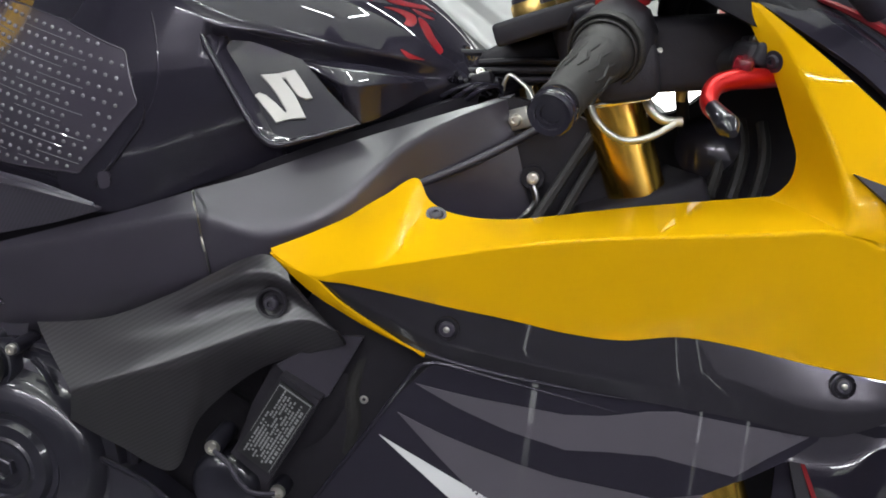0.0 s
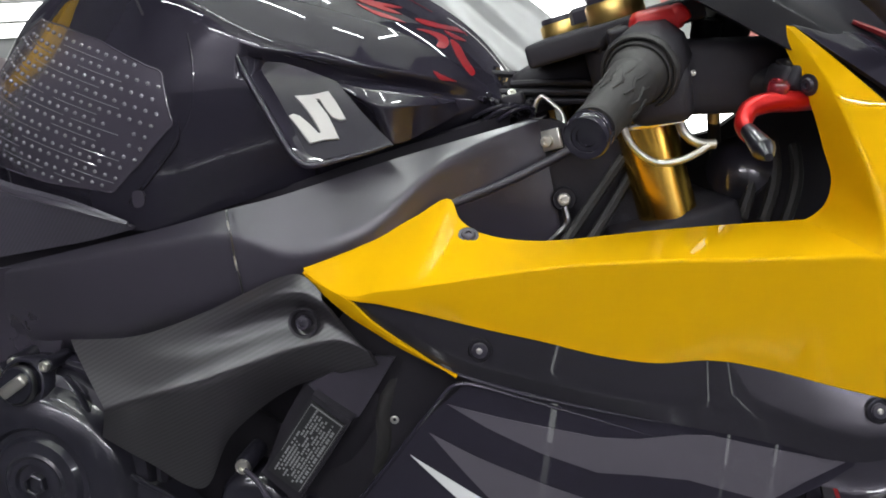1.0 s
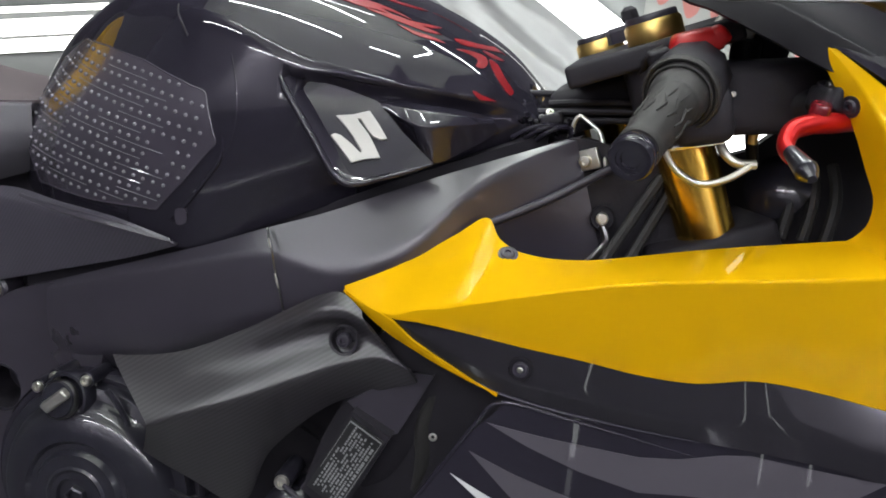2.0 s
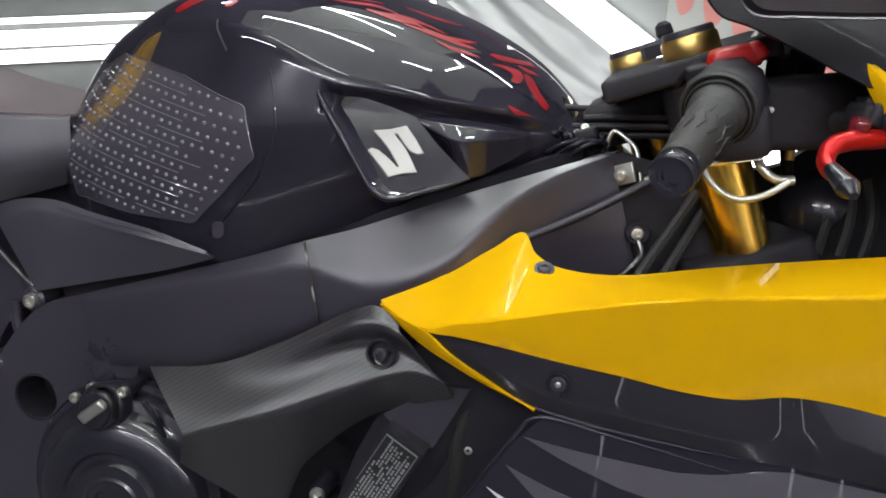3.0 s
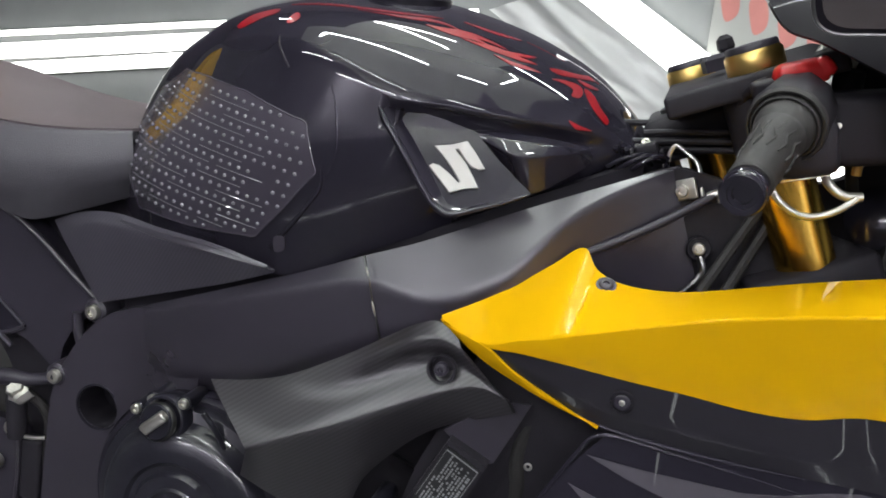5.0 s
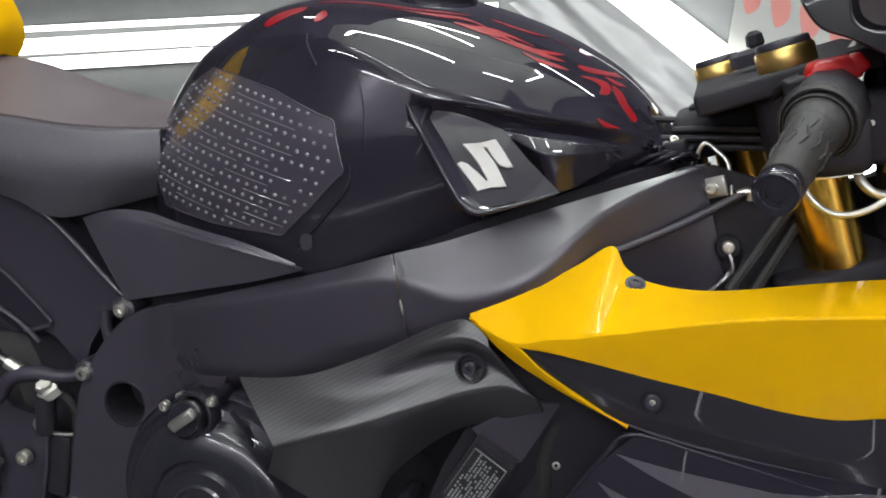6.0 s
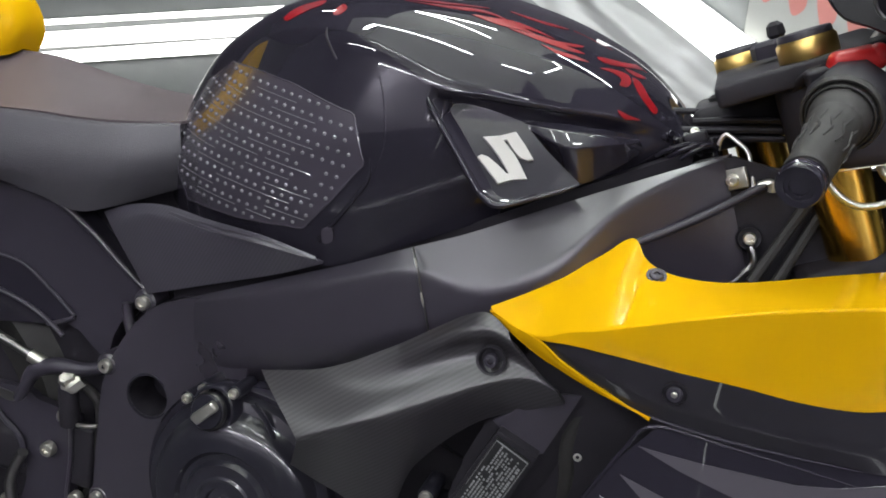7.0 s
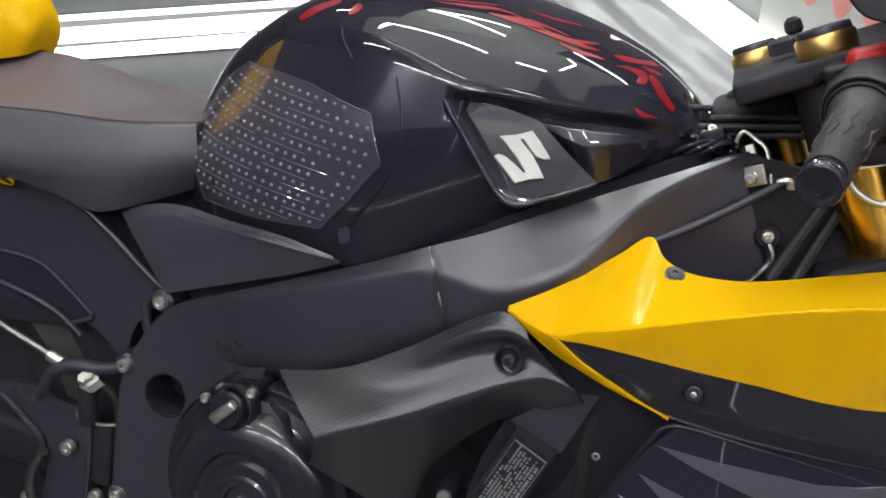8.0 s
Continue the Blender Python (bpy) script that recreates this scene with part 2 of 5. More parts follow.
BACK = 3.05
slab("floor", (-6, -4.2, -0.1), (6, 3.3, 0.0), FLOOR, "dark grey polished epoxy garage floor", "floor")
slab("ceiling", (-6, -4.2, 3.2), (6, 3.3, 3.3), DARKCEILING, "dark painted garage ceiling", "ceiling")
for lo, hi in (((-1.45, -4.05), (1.04, 0.74)), ((-0.77, 0.74), (0.70, 2.30)), ((1.04, -0.40), (1.60, 0.74))):
    slab("ceiling_panel", (*lo, 3.16), (*hi, 3.2), CEILING, "light grey ceiling panel above the work bay", "ceiling panel")
slab("wall_north", (-6, BACK, 0), (6, BACK + 0.15, 1.3), WALL, "grey painted wall with slanting light tubes", "wall")
# upper part out of view, made dark so the tank's crown mirrors dark
slab("wall_north_upper", (-6, BACK, 1.3), (6, BACK + 0.15, 3.2), DARKCEILING, "unseen upper part of the wall, darkened for the tank's reflection", "wall")
slab("wall_south", (-6, -4.2, 0), (6, -4.05, 3.2), DARKWALL, "pale painted garage wall", "wall")
# dark band added behind the camera so the glossy panels mirror dark low down
slab("added_dark_band", (-6, -4.05, 0), (6, -4.02, 1.25), DARK_BAND, "added dark band low on the unseen wall, for the reflections", "wainscot")
slab("wall_west", (-6.15, -4.2, 0), (-6, 3.3, 3.2), WALL, "grey painted garage side wall", "wall")
slab("wall_east", (6, -4.2, 0), (6.15, 3.3, 3.2), WALL, "grey painted garage side wall", "wall")


def hung_tube(a, b, r, label, group):
    """A light tube that hangs under the ceiling on two wires, so that it lights the ceiling too."""
    a, b = Vector(a), Vector(b)
    t = thing("led_tube", a, label, "light tube", group)
    part("diffuser", tube([a, b], r, 10), CEILING_LED, t)
    d = (b - a).normalized()
    for end, way in ((a, -d), (b, d)):
        part("end_cap", tube([end, end + way * .03], r * 1.1, 10), SHEETING, t)
        part("wire", tube([end, end + Vector((0, 0, 3.2 - end.z))], .0015, 5), STEEL, t)
    return t


def led_tube(a, b, r, mat, holder, label, group):
    """A light tube between two points: a glowing diffuser in a slim channel."""
    a, b = Vector(a), Vector(b)
    t = thing("led_tube", a, label, "light tube", group)
    part("diffuser", tube([a, b], r, 10), mat, t)
    off = Vector(holder)
    d = (b - a).normalized()
    w = d.cross(off).normalized()
    m = Matrix((d, w, off.normalized())).transposed().to_4x4()
    m.translation = (a + b) / 2 + off.normalized() * (r * 0.9 + 0.006)
    part("channel", block(((b - a).length, r * 2.2, 0.014), m, 0.002), SHEETING, t)
    return t


for z, slope, r in ((0.592, 0.140, 0.013), (0.508, 0.150, 0.035), (0.420, 0.159, 0.029)):
    led_tube((-4.6, BACK - r - 0.02, z - slope * 1.66), (-0.62, BACK - r - 0.02, z + slope * 2.32), r, WALL_LED, (0, 1, 0), "bright white light tube slanting along the grey wall", "wall light tubes")
for xa, xb, r in ((-0.154, 0.94, 0.037), (0.010, 1.10, 0.042)):
    led_tube((xa - 0.11, BACK - r - 0.02, 1.05), (xb, BACK - r - 0.02, 0.34), r, SLANT_LED, (0, 1, 0), "bright white light tube slanting down the wall", "wall light tubes")

# added out of view so a thin bright line runs along the tank's rim
led_tube((0.38, BACK - 0.05, 2.30), (0.96, BACK - 0.05, 1.45), 0.03, SLANT_LED, (0, 1, 0), "added unseen light tube high on the wall, for the tank's rim line", "wall light tubes")

# ceiling: unseen short light tubes at odd angles, most set by their reflections in the tank, with added straight rows
# behind the camera
BARS = [(-0.54, 1.22, 0.06, 1.08), (-0.54, 1.19, 0.15, 0.57), (-0.75, 0.22, 0.22, -0.18), (-0.79, -0.73, 0.26, -1.40), (0.47, -0.22, 0.75, -0.21),
        (0.81, -0.04, 0.79, 0.36), (0.79, 0.36, 0.67, 0.46), (0.58, 0.87, 1.23, 0.58), (0.68, -0.99, 1.25, -1.10), (-1.90, 1.50, -1.55, 1.22), (1.9, 0.2, 2.9, 0.3), (1.9, -0.6, 2.9, -0.5)]
for x0, y0, x1, y1 in BARS:
    hung_tube((x0, y0, 2.56), (x1, y1, 2.56), 0.009, "unseen thin white light tube hung under the ceiling", "ceiling light tubes")
# these rows are added to light the side of the bike that is seen
for y, places in ((-2.0, (-1.9, 3.5, 4.7)), (-3.85, (-1.9, -0.6, 0.7, 2.0, 3.3, 4.6))):
    for x in places:
        hung_tube((x - 0.55, y, 2.56), (x + 0.55, y, 2.56), 0.014, "unseen thin white light tube hung under the ceiling", "ceiling light tubes")

# upright tubes added out of view; they mirror as streaks in the fairing
for x in (0.30, 1.75, 2.25):
    led_tube((x, -3.95, 0.05), (x, -3.95, 2.2), 0.014, STREAK_LED, (0, -1, 0), "added unseen upright light tube, mirrored as a streak in the fairing", "upright light tubes")

# pale panel with red lettering strokes on the wall
banner = thing("wall_banner", (0, 0, 0), "pale grey wall panel with large faded red strokes", "banner")
part("panel", block((2.6, 0.02, 1.1), pose(1.62, BACK - 0.012, 0.75), 0.003), PALE, banner)
for k in range(9):
    x, z = 0.34 + 0.115 * k, 1.06 - 0.040 * k
    poly = [(x, z + 0.05), (x + 0.055, z + 0.05), (x + 0.075, z - 0.05), (x + 0.035, z - 0.085), (x + 0.012, z - 0.04)]
    part("stroke", sheet(poly, lambda a, b: (Vector((a, BACK - 0.022, b)), Vector((0, -1, 0))), 0.003, 0.002, 1, 4), PINK, banner)

# ------------------------------------------------------------------ the motorcycle
bike = tagged(new("motorcycle"), "black and yellow sport motorcycle with gold forks and carbon covers", "motorcycle")

# fuel tank: sections along its length
T_TOP = ease((-.345, -.325, -.30, -.26, -.22, -.16, -.08, .01, .06, .10, .14, .18, .21, .235), (.765, .812, .846, .876, .901, .919, .929, .928, .918, .907, .891, .870, .846, .818))
T_LOW = ease((-.345, -.28, -.20, -.11, -.074, -.01, .045, .14, .19, .235), (.675, .660, .650, .650, .657, .688, .713, .754, .779, .803))
T_WIDE = ease((-.345, -.32, -.29, -.26, -.20, -.11, -.05, .0, .05, .10, .14, .19, .235), (.060, .100, .128, .148, .174, .198, .202, .198, .186, .168, .148, .114, .076))
T_MID = ease((-.345, -.25, -.05, .05, .14, .235), (.735, .745, .765, .785, .800, .811))
T_SY = ease((-.345, -.30, -.258, -.207, -.146, -.093, -.055, .005, .067, .131, .186, .235), (.030, .058, .085, .118, .145, .168, .176, .185, .172, .143, .110, .070))
T_SZ = ease((-.345, -.30, -.258, -.207, -.146, -.093, -.055, -.021, .005, .067, .131, .186, .235), (.750, .800, .832, .862, .879, .881, .873, .861, .852, .841, .832, .822, .813))


def soft(f, w=.03):
    """The same function with its kinks ironed out."""
    xs = np.linspace(-.345, .235, 1500)
    vs = []
    for x in xs:
        d = min(w, max(0.0, x + .345), max(0.0, .235 - x))
        vs.append(sum(f(x + d * k / 4) * (5 - abs(k)) for k in range(-4, 5)) / 25)
    vs = np.array(vs)
    return lambda x: float(np.interp(x, xs, vs))


T_TOP, T_WIDE, T_SY, T_SZ = soft(T_TOP, .025), soft(T_WIDE, .025), soft(T_SY), soft(T_SZ)


@functools.lru_cache(maxsize=60000)
def tank_section(x):
    yw, ys, zs, zt = T_WIDE(x), T_SY(x), T_SZ(x), T_TOP(x)
    yb, zb = -ys * 0.50, zs + 0.82 * (zt - zs)
    leg = max(1e-6, math.hypot(yb + ys, zb - zs))
    bow = 0.10 * leg
    half = ((yb - ys) / 2 - bow * (zb - zs) / leg, (zb + zs) / 2 + bow * (yb + ys) / leg)
    ctrl = [(-yw * 0.86, T_LOW(x)), (-yw * 1.01, T_MID(x)), (-ys, zs), half, (yb, zb), (0, zt + 0.002)]
    return bent(ctrl, (0.5, 0.13, 0.5, 0.5), 22)


def step(v):
    v = min(max(v, 0.0), 1.0)
    return v * v * (3 - 2 * v)


def tank_dent(x, z):
    """Where the tank's side gives way to the flat emblem plate: 0 to 1."""
    left = x - (-0.010 + 0.075 * ((0.843 - z) / 0.092))
    top = 0.841 - 0.09 * max(0.0, x - 0.05) - z
    front = min(max((0.235 - x) / 0.07, 0.0), 1.0)
    return step(left / 0.007) * step(top / 0.020) * step((z - T_LOW(x) + 0.004) / 0.034) * front


def tank_point(x, v):
    """A point of the near side: v runs from the lower edge, 0, to the crown, 1."""
    s = tank_section(x)
    f = v * (len(s) - 1)
    i = min(int(f), len(s) - 2)
    y, z = s[i] + (s[i + 1] - s[i]) * (f - i)
    flat = max(-T_SY(x) + 0.023 - 0.48 * (0.835 - z), y - 0.012)
    return Vector((x, min(0.0, y + tank_dent(x, z) * (flat - y)), z))


def tank_spot(x, v):
    p = tank_point(x, v)
    a, b = tank_point(x + 0.003, v) - p, tank_point(x, min(v + 0.01, 1.0)) - tank_point(x, v - 0.01)
    n = a.cross(b).normalized()
    return p, n if n.y < 0.2 else -n


def tank_side(x, z):
    """The near side by its place fore and aft and its height."""
    s = tank_section(x)
    k = np.interp(z, s[:, 1], np.arange(len(s)) / (len(s) - 1))
    return tank_spot(x, float(k))


def build_tank():
    nv = 130
    rows = []
    for x in np.linspace(-0.345, 0.235, 400):
        near = [tank_point(x, k / nv) for k in range(nv + 1)]
        rows.append(near + [Vector((p.x, -p.y, p.z)) for p in near[-2::-1]])
    bm = grid_mesh(rows)
    bm.verts.ensure_lookup_table()
    n = len(rows[0])
    bm.faces.new(bm.verts[:n])
    bm.faces.new(bm.verts[-n:])
    bmesh.ops.remove_doubles(bm, verts=bm.verts, dist=1e-5)
    bmesh.ops.recalc_face_normals(bm, faces=bm.faces)
    return part("fuel_tank", bm, GLOSS, bike, "gloss black fuel tank with red flame graphics", angle=60)


tank = build_tank()


def tank_crown(x, y):
    """The upper skin by its place fore and aft and its distance from the middle."""
    s = tank_section(x)
    h = int(np.argmin(s[:, 0]))
    v = np.interp(y, s[h:, 0], np.arange(h, len(s)) / (len(s) - 1))
    p, n = tank_spot(x, float(min(v, 0.985)))
    return p, n if n.z > 0 else -n


# flame graphics: swathes along the crown, hooks and licks towards the front
REAR_FLAMES = [
    [(-.184, -.108), (-.174, -.097), (-.159, -.095), (-.143, -.098), (-.141, -.109), (-.154, -.113), (-.164, -.116), (-.176, -.117)],
    [(-.119, -.136), (-.116, -.120), (-.111, -.123), (-.107, -.133), (-.112, -.139)],
]
CROWN_FLAMES = [
    [(-.138, -.082), (-.103, -.092), (-.066, -.096), (-.031, -.095), (-.006, -.088), (.022, -.072), (-.006, -.084), (-.031, -.091), (-.066, -.091), (-.106, -.086)],
    [(-.060, -.101), (-.036, -.102), (-.010, -.096), (.012, -.086), (.028, -.084), (.049, -.091), (.030, -.088), (.014, -.092), (.004, -.098), (-.020, -.103)],
    [(.012, -.103), (.030, -.097), (.045, -.088), (.056, -.085), (.074, -.085), (.094, -.088), (.072, -.090), (.062, -.093), (.078, -.096), (.060, -.099), (.052, -.103), (.036, -.106)],
    [(.050, -.105), (.068, -.100), (.080, -.094), (.092, -.092), (.106, -.082), (.121, -.070), (.114, -.082), (.104, -.090), (.124, -.084), (.112, -.094), (.099, -.099), (.078, -.104)],
    [(.084, -.108), (.100, -.105), (.116, -.098), (.130, -.094), (.116, -.103), (.102, -.109)],
    [(.040, -.060), (.070, -.056), (.100, -.044), (.086, -.056), (.066, -.063)],
]
FRONT_FLAMES = [
    [(.104, -.014), (.122, -.011), (.144, -.009), (.137, -.025), (.120, -.030)],
    [(.135, -.078), (.160, -.049), (.180, -.012), (.181, -.021), (.164, -.055), (.144, -.078)],
    [(.141, -.092), (.156, -.077), (.167, -.071), (.171, -.078), (.169, -.089), (.162, -.094), (.162, -.085), (.154, -.085)],
    [(.171, -.069), (.178, -.066), (.190, -.077), (.200, -.081), (.198, -.088), (.185, -.087), (.176, -.080)],
    [(.165, -.116), (.176, -.111), (.187, -.105), (.180, -.111), (.172, -.117)],
    [(.162, -.062), (.173, -.053), (.183, -.046), (.173, -.062)],
]
for poly, curl in [(p, 3) for p in REAR_FLAMES + FRONT_FLAMES] + [(p, 2) for p in CROWN_FLAMES]:
    part("flame_graphic", sheet(poly, tank_crown, .0006, .0005, 3, curl), RED, tank, "red flame graphic")
filler = part("filler_cap", lathe([(.046, -.006), (.046, .003), (.043, .006), (.034, .006), (.032, .004), (.012, .004), (.010, .009), (0, .009)], (-.035, 0, .930), (.02, 0, 1), 40), GLASSY, tank, "black round filler cap")
SEAM_A = [(-.117, .884), (-.114, .876), (-.106, .866), (-.098, .857)]
SEAM_B = [(-.050, .846), (-.041, .820), (-.037, .790), (-.042, .766), (-.055, .745), (-.082, .706), (-.103, .676)]
for name, knots, r, mat, sink in (("seam", SEAM_A, .0011, DEEP, .0), ("ridge", SEAM_B, .0030, GLOSS, .0026)):
    pts = []
    for x, z in flow(knots, 24):
        p, n = tank_side(x, z)
        pts.append(tuple(p - n * sink))
    part(name, tube(pts, r, 8, 60), mat, tank)


def emblem_face(x, z):
    """The slightly hollow emblem plate in the tank's side."""
    bowl = .0045 * max(0.0, 1 - ((x - .07) / .06) ** 2 - ((z - .79) / .045) ** 2)
    return Vector((x, -.566 + .1507 * x + .4729 * z + bowl, z)), Vector((.1507, -1, .4729)).normalized()


part("emblem_plate", sheet([(-.006, .836), (.022, .832), (.055, .826), (.086, .818), (.113, .795), (.147, .7705), (.124, .762), (.096, .751), (.077, .7455), (.066, .748), (.046, .770), (.020, .801)], emblem_face, 0, .006, 4), GLOSS, tank, "gloss black hollow emblem plate")
LIP = [(-.006, -.184, .839), (.006, -.190, .822), (.022, -.194, .802), (.038, -.198, .782), (.053, -.202, .763), (.063, -.204, .752), (.076, -.204, .7455), (.104, -.197, .7535), (.128, -.190, .7625), (.145, -.181, .7695)]
part("recess_lip", tube(LIP, (.0012, .0030, .0034, .0034, .0034, .0034, .0030, .0022, .0020, .0012), 10, 90), GLOSS, tank, "glossy rounded lip of the emblem recess")
LIP_EDGE = LIP[:8]
LIP_FOOT = [tuple(emblem_face(x + .010 - .003 * (k > 5), z + .003 + .003 * (k > 5))[0]) for k, (x, _, z) in enumerate(LIP_EDGE)]
LIP_HALF = [tuple(.62 * f + .38 * e - (.001 if i == 1 else 0) for i, (e, f) in enumerate(zip(a, b))) for a, b in zip(LIP_EDGE, LIP_FOOT)]
part("recess_slope", patch([LIP_EDGE, LIP_HALF, LIP_FOOT], 50, [.2], 7), GLOSS, tank, "hollow slope from the lip to the emblem plate", thick=.002)
FIN_TOP = [(.083, -.148, .8190), (.108, -.146, .8190), (.135, -.140, .8180), (.158, -.130, .8160), (.188, -.108, .8100)]
FIN_RIDGE = [(.082, -.157, .8165), (.108, -.162, .8150), (.133, -.160, .8140), (.1575, -.150, .8130), (.189, -.1155, .8085)]
FIN_EDGE = [(.0822, -.158, .8155), (.1085, -.167, .8065), (.1325, -.175, .8020), (.161, -.156, .8045), (.190, -.1165, .8065)]
FIN_LOW = [(.082, -.157, .8145), (.112, -.157, .7910), (.1425, -.162, .7685), (.170, -.142, .7810), (.195, -.112, .7990)]
part("fin", patch([FIN_TOP, FIN_RIDGE, FIN_EDGE, FIN_LOW], 60, [.14, .08], 7), GLOSS, tank, "raised wedge in the emblem recess", thick=.003)
EMBLEM_EDGE = [(.0515, .8010), (.0668, .8035), (.0808, .8083), (.0910, .7980), (.1016, .7860), (.0962, .7843), (.0887, .7860), (.0814, .7920), (.0740, .8000), (.0712, .7996), (.0838, .7884), (.0915, .7790), (.0992, .7690),
               (.0858, .7667), (.0737, .7622), (.0640, .7710), (.0502, .7834), (.0537, .7858), (.0600, .7845), (.0706, .7782), (.0800, .7715), (.0808, .7727), (.0697, .7850), (.0600, .7940)]
emblem = part("tank_emblem", sheet(EMBLEM_EDGE, emblem_face, .0030, .004, 1), EMBLEM, tank, "polished silver emblem piece")
edge = emblem.modifiers.new("rounded", "BEVEL")
edge.width, edge.segments, edge.limit_method, edge.angle_limit = .0008, 2, "ANGLE", radians(50)
part("tank_clip", sheet([(-.098, .694), (-.088, .696), (-.088, .682), (-.098, .678)], tank_side, .0025, .003, 1, 3), PAD, tank)

# clear-black tank pad with rows of studs
PAD_EDGE = [(-.306, .772), (-.296, .806), (-.243, .836), (-.20, .835), (-.142, .828), (-.070, .809), (-.055, .765), (-.088, .724), (-.120, .690), (-.201, .684), (-.282, .686), (-.300, .722)]
tank_pad = part("tank_pad", sheet(PAD_EDGE, tank_side, .0016, .0022, 4), PAD, bike, "dark tank grip pad with rows of raised studs")

part("pad_rim", tube([tuple(tank_side(x, z)[0] + tank_side(x, z)[1] * .0012) for a, b in zip(PAD_EDGE, PAD_EDGE[1:] + PAD_EDGE[:1]) for x, z in [(a[0] + (b[0] - a[0]) * k / 5, a[1] + (b[1] - a[1]) * k / 5) for k in range(5)]], .0010, 6, 240), PAD, tank_pad, "raised rim of the pad")
part("pad_groove", tube([tuple(tank_side(x, z)[0] + tank_side(x, z)[1] * .0004) for x, z in ((-.050, .772), (-.050, .752), (-.064, .730), (-.084, .704), (-.105, .680))], (.0008, .0022, .0022, .0022, .0012), 8, 40), GLOSS, tank_pad, "second rounded border of the pad")


def in_pad(x, z, rim=.004):
    k, inside = len(PAD_EDGE), False
    for i in range(k):
        (xa, za), (xb, zb) = PAD_EDGE[i], PAD_EDGE[(i + 1) % k]
        if (za > z) != (zb > z) and x < (xb - xa) * (z - za) / (zb - za) + xa:
            inside = not inside
        u = max(0, min(1, ((x - xa) * (xb - xa) + (z - za) * (zb - za)) / ((xb - xa) ** 2 + (zb - za) ** 2)))
        if math.hypot(x - xa - u * (xb - xa), z - za - u * (zb - za)) < rim:
            return False
    return inside


stud_mesh = None
for row in range(12):
    for col in range(24):
        x = -.322 + .0112 * col + .005 * (row % 2)
        z = .832 - .0122 * row - .135 * (x + .245)
        if not in_pad(x, z) or (row in (5, 6) and 17 < col < 20):
            continue
        p, n = tank_side(x, z)
        if stud_mesh is None:
            first = part("stud", lathe([(.0021, -.0004), (.0020, .0010), (.0014, .0018), (.0006, .0021), (0, .0021)], (0, 0, 0), (0, 0, 1), 8), STUD, tank_pad)
            stud, stud_mesh = first, first.data
        else:
            stud = new("stud", stud_mesh)
            stud.parent = tank_pad
        stud.matrix_basis = Matrix.Translation(p + n * .0016) @ n.to_track_quat("Z", "Y").to_matrix().to_4x4()
for row in range(11):
    for a, b in ((-.29 + .03 * (row % 3), -.235 + .03 * (row % 3)), (-.19 + .025 * (row % 2), -.135 + .025 * (row % 2))):
        pts = []
        for x in np.linspace(a, b, 8):
            z = .826 - .0122 * row - .135 * (x + .245)
            if in_pad(x, z):
                p, n = tank_side(x, z)
                pts.append(tuple(p + n * .0016))
        if len(pts) > 4:
            part("raised_line", tube(pts, .0005, 5, 12), STUD, tank_pad)

# yellow upper fairing: top edge, crease, lower edge
WING_TOP = [(.085, -.222, .656), (.139, -.195, .683), (.174, -.175, .707), (.201, -.162, .724), (.214, -.172, .709), (.239, -.185, .701), (.265, -.192, .700), (.296, -.198, .705), (.338, -.200, .718), (.385, -.200, .731), (.431, -.200, .741), (.476, -.200, .751), (.520, -.206, .760), (.572, -.254, .768), (.640, -.242, .775), (.700, -.22, .775)]
WING_CREASE = [(.088, -.224, .652), (.136, -.250, .646), (.163, -.261, .658), (.189, -.270, .667), (.203, -.274, .673), (.227, -.279, .682), (.255, -.284, .693), (.299, -.290, .708), (.341, -.293, .720), (.383, -.293, .728), (.425, -.290, .734), (.475, -.283, .740), (.548, -.266, .749), (.590, -.258, .735), (.645, -.246, .725), (.70, -.224, .72)]
WING_LOW = [(.088, -.223, .650), (.136, -.250, .643), (.163, -.259, .646), (.190, -.266, .647), (.205, -.269, .647), (.229, -.272, .646), (.259, -.276, .645), (.306, -.278, .643), (.352, -.278, .639), (.397, -.275, .639), (.441, -.270, .647), (.487, -.262, .644), (.545, -.250, .634), (.60, -.241, .627), (.65, -.228, .621), (.70, -.209, .615)]


upper = part("upper_fairing", patch([WING_TOP, WING_CREASE, WING_LOW], 140, [0.045], 7, lambda x: min(1, max(0, (x - .235) / .03), max(0, (.50 - x) / .04))), YELLOW, bike, "glossy yellow upper fairing panel", thick=0.004)

# the arm that rises to the screen: inner edge, crease, outer edge
ARM_IN = [(.476, -.200, .751), (.500, -.203, .756), (.514, -.205, .770), (.517, -.205, .790), (.506, -.200, .818), (.492, -.195, .848), (.474, -.190, .877), (.461, -.185, .898), (.459, -.182, .909)]
ARM_MID = [(.548, -.2665, .748), (.551, -.2655, .752), (.551, -.263, .759), (.548, -.260, .773), (.536, -.250, .802), (.520, -.235, .833), (.500, -.213, .868), (.480, -.195, .893), (.462, -.183, .910)]
ARM_OUT = [(.640, -.245, .735), (.636, -.243, .752), (.630, -.240, .775), (.615, -.235, .797), (.585, -.228, .828), (.552, -.220, .853), (.518, -.206, .877), (.488, -.194, .897), (.466, -.182, .911)]
arm = part("fairing_arm", patch([ARM_IN, ARM_MID, ARM_OUT], 60, [0.12], 7), YELLOW, upper, "yellow fairing arm beside the screen", thick=0.004)
STRIP_UP = [(.088, -.2235, .650), (.112, -.2385, .646), (.136, -.2505, .642), (.159, -.257, .6285), (.181, -.262, .6200), (.213, -.2710, .6092), (.240, -.2780, .6010)]
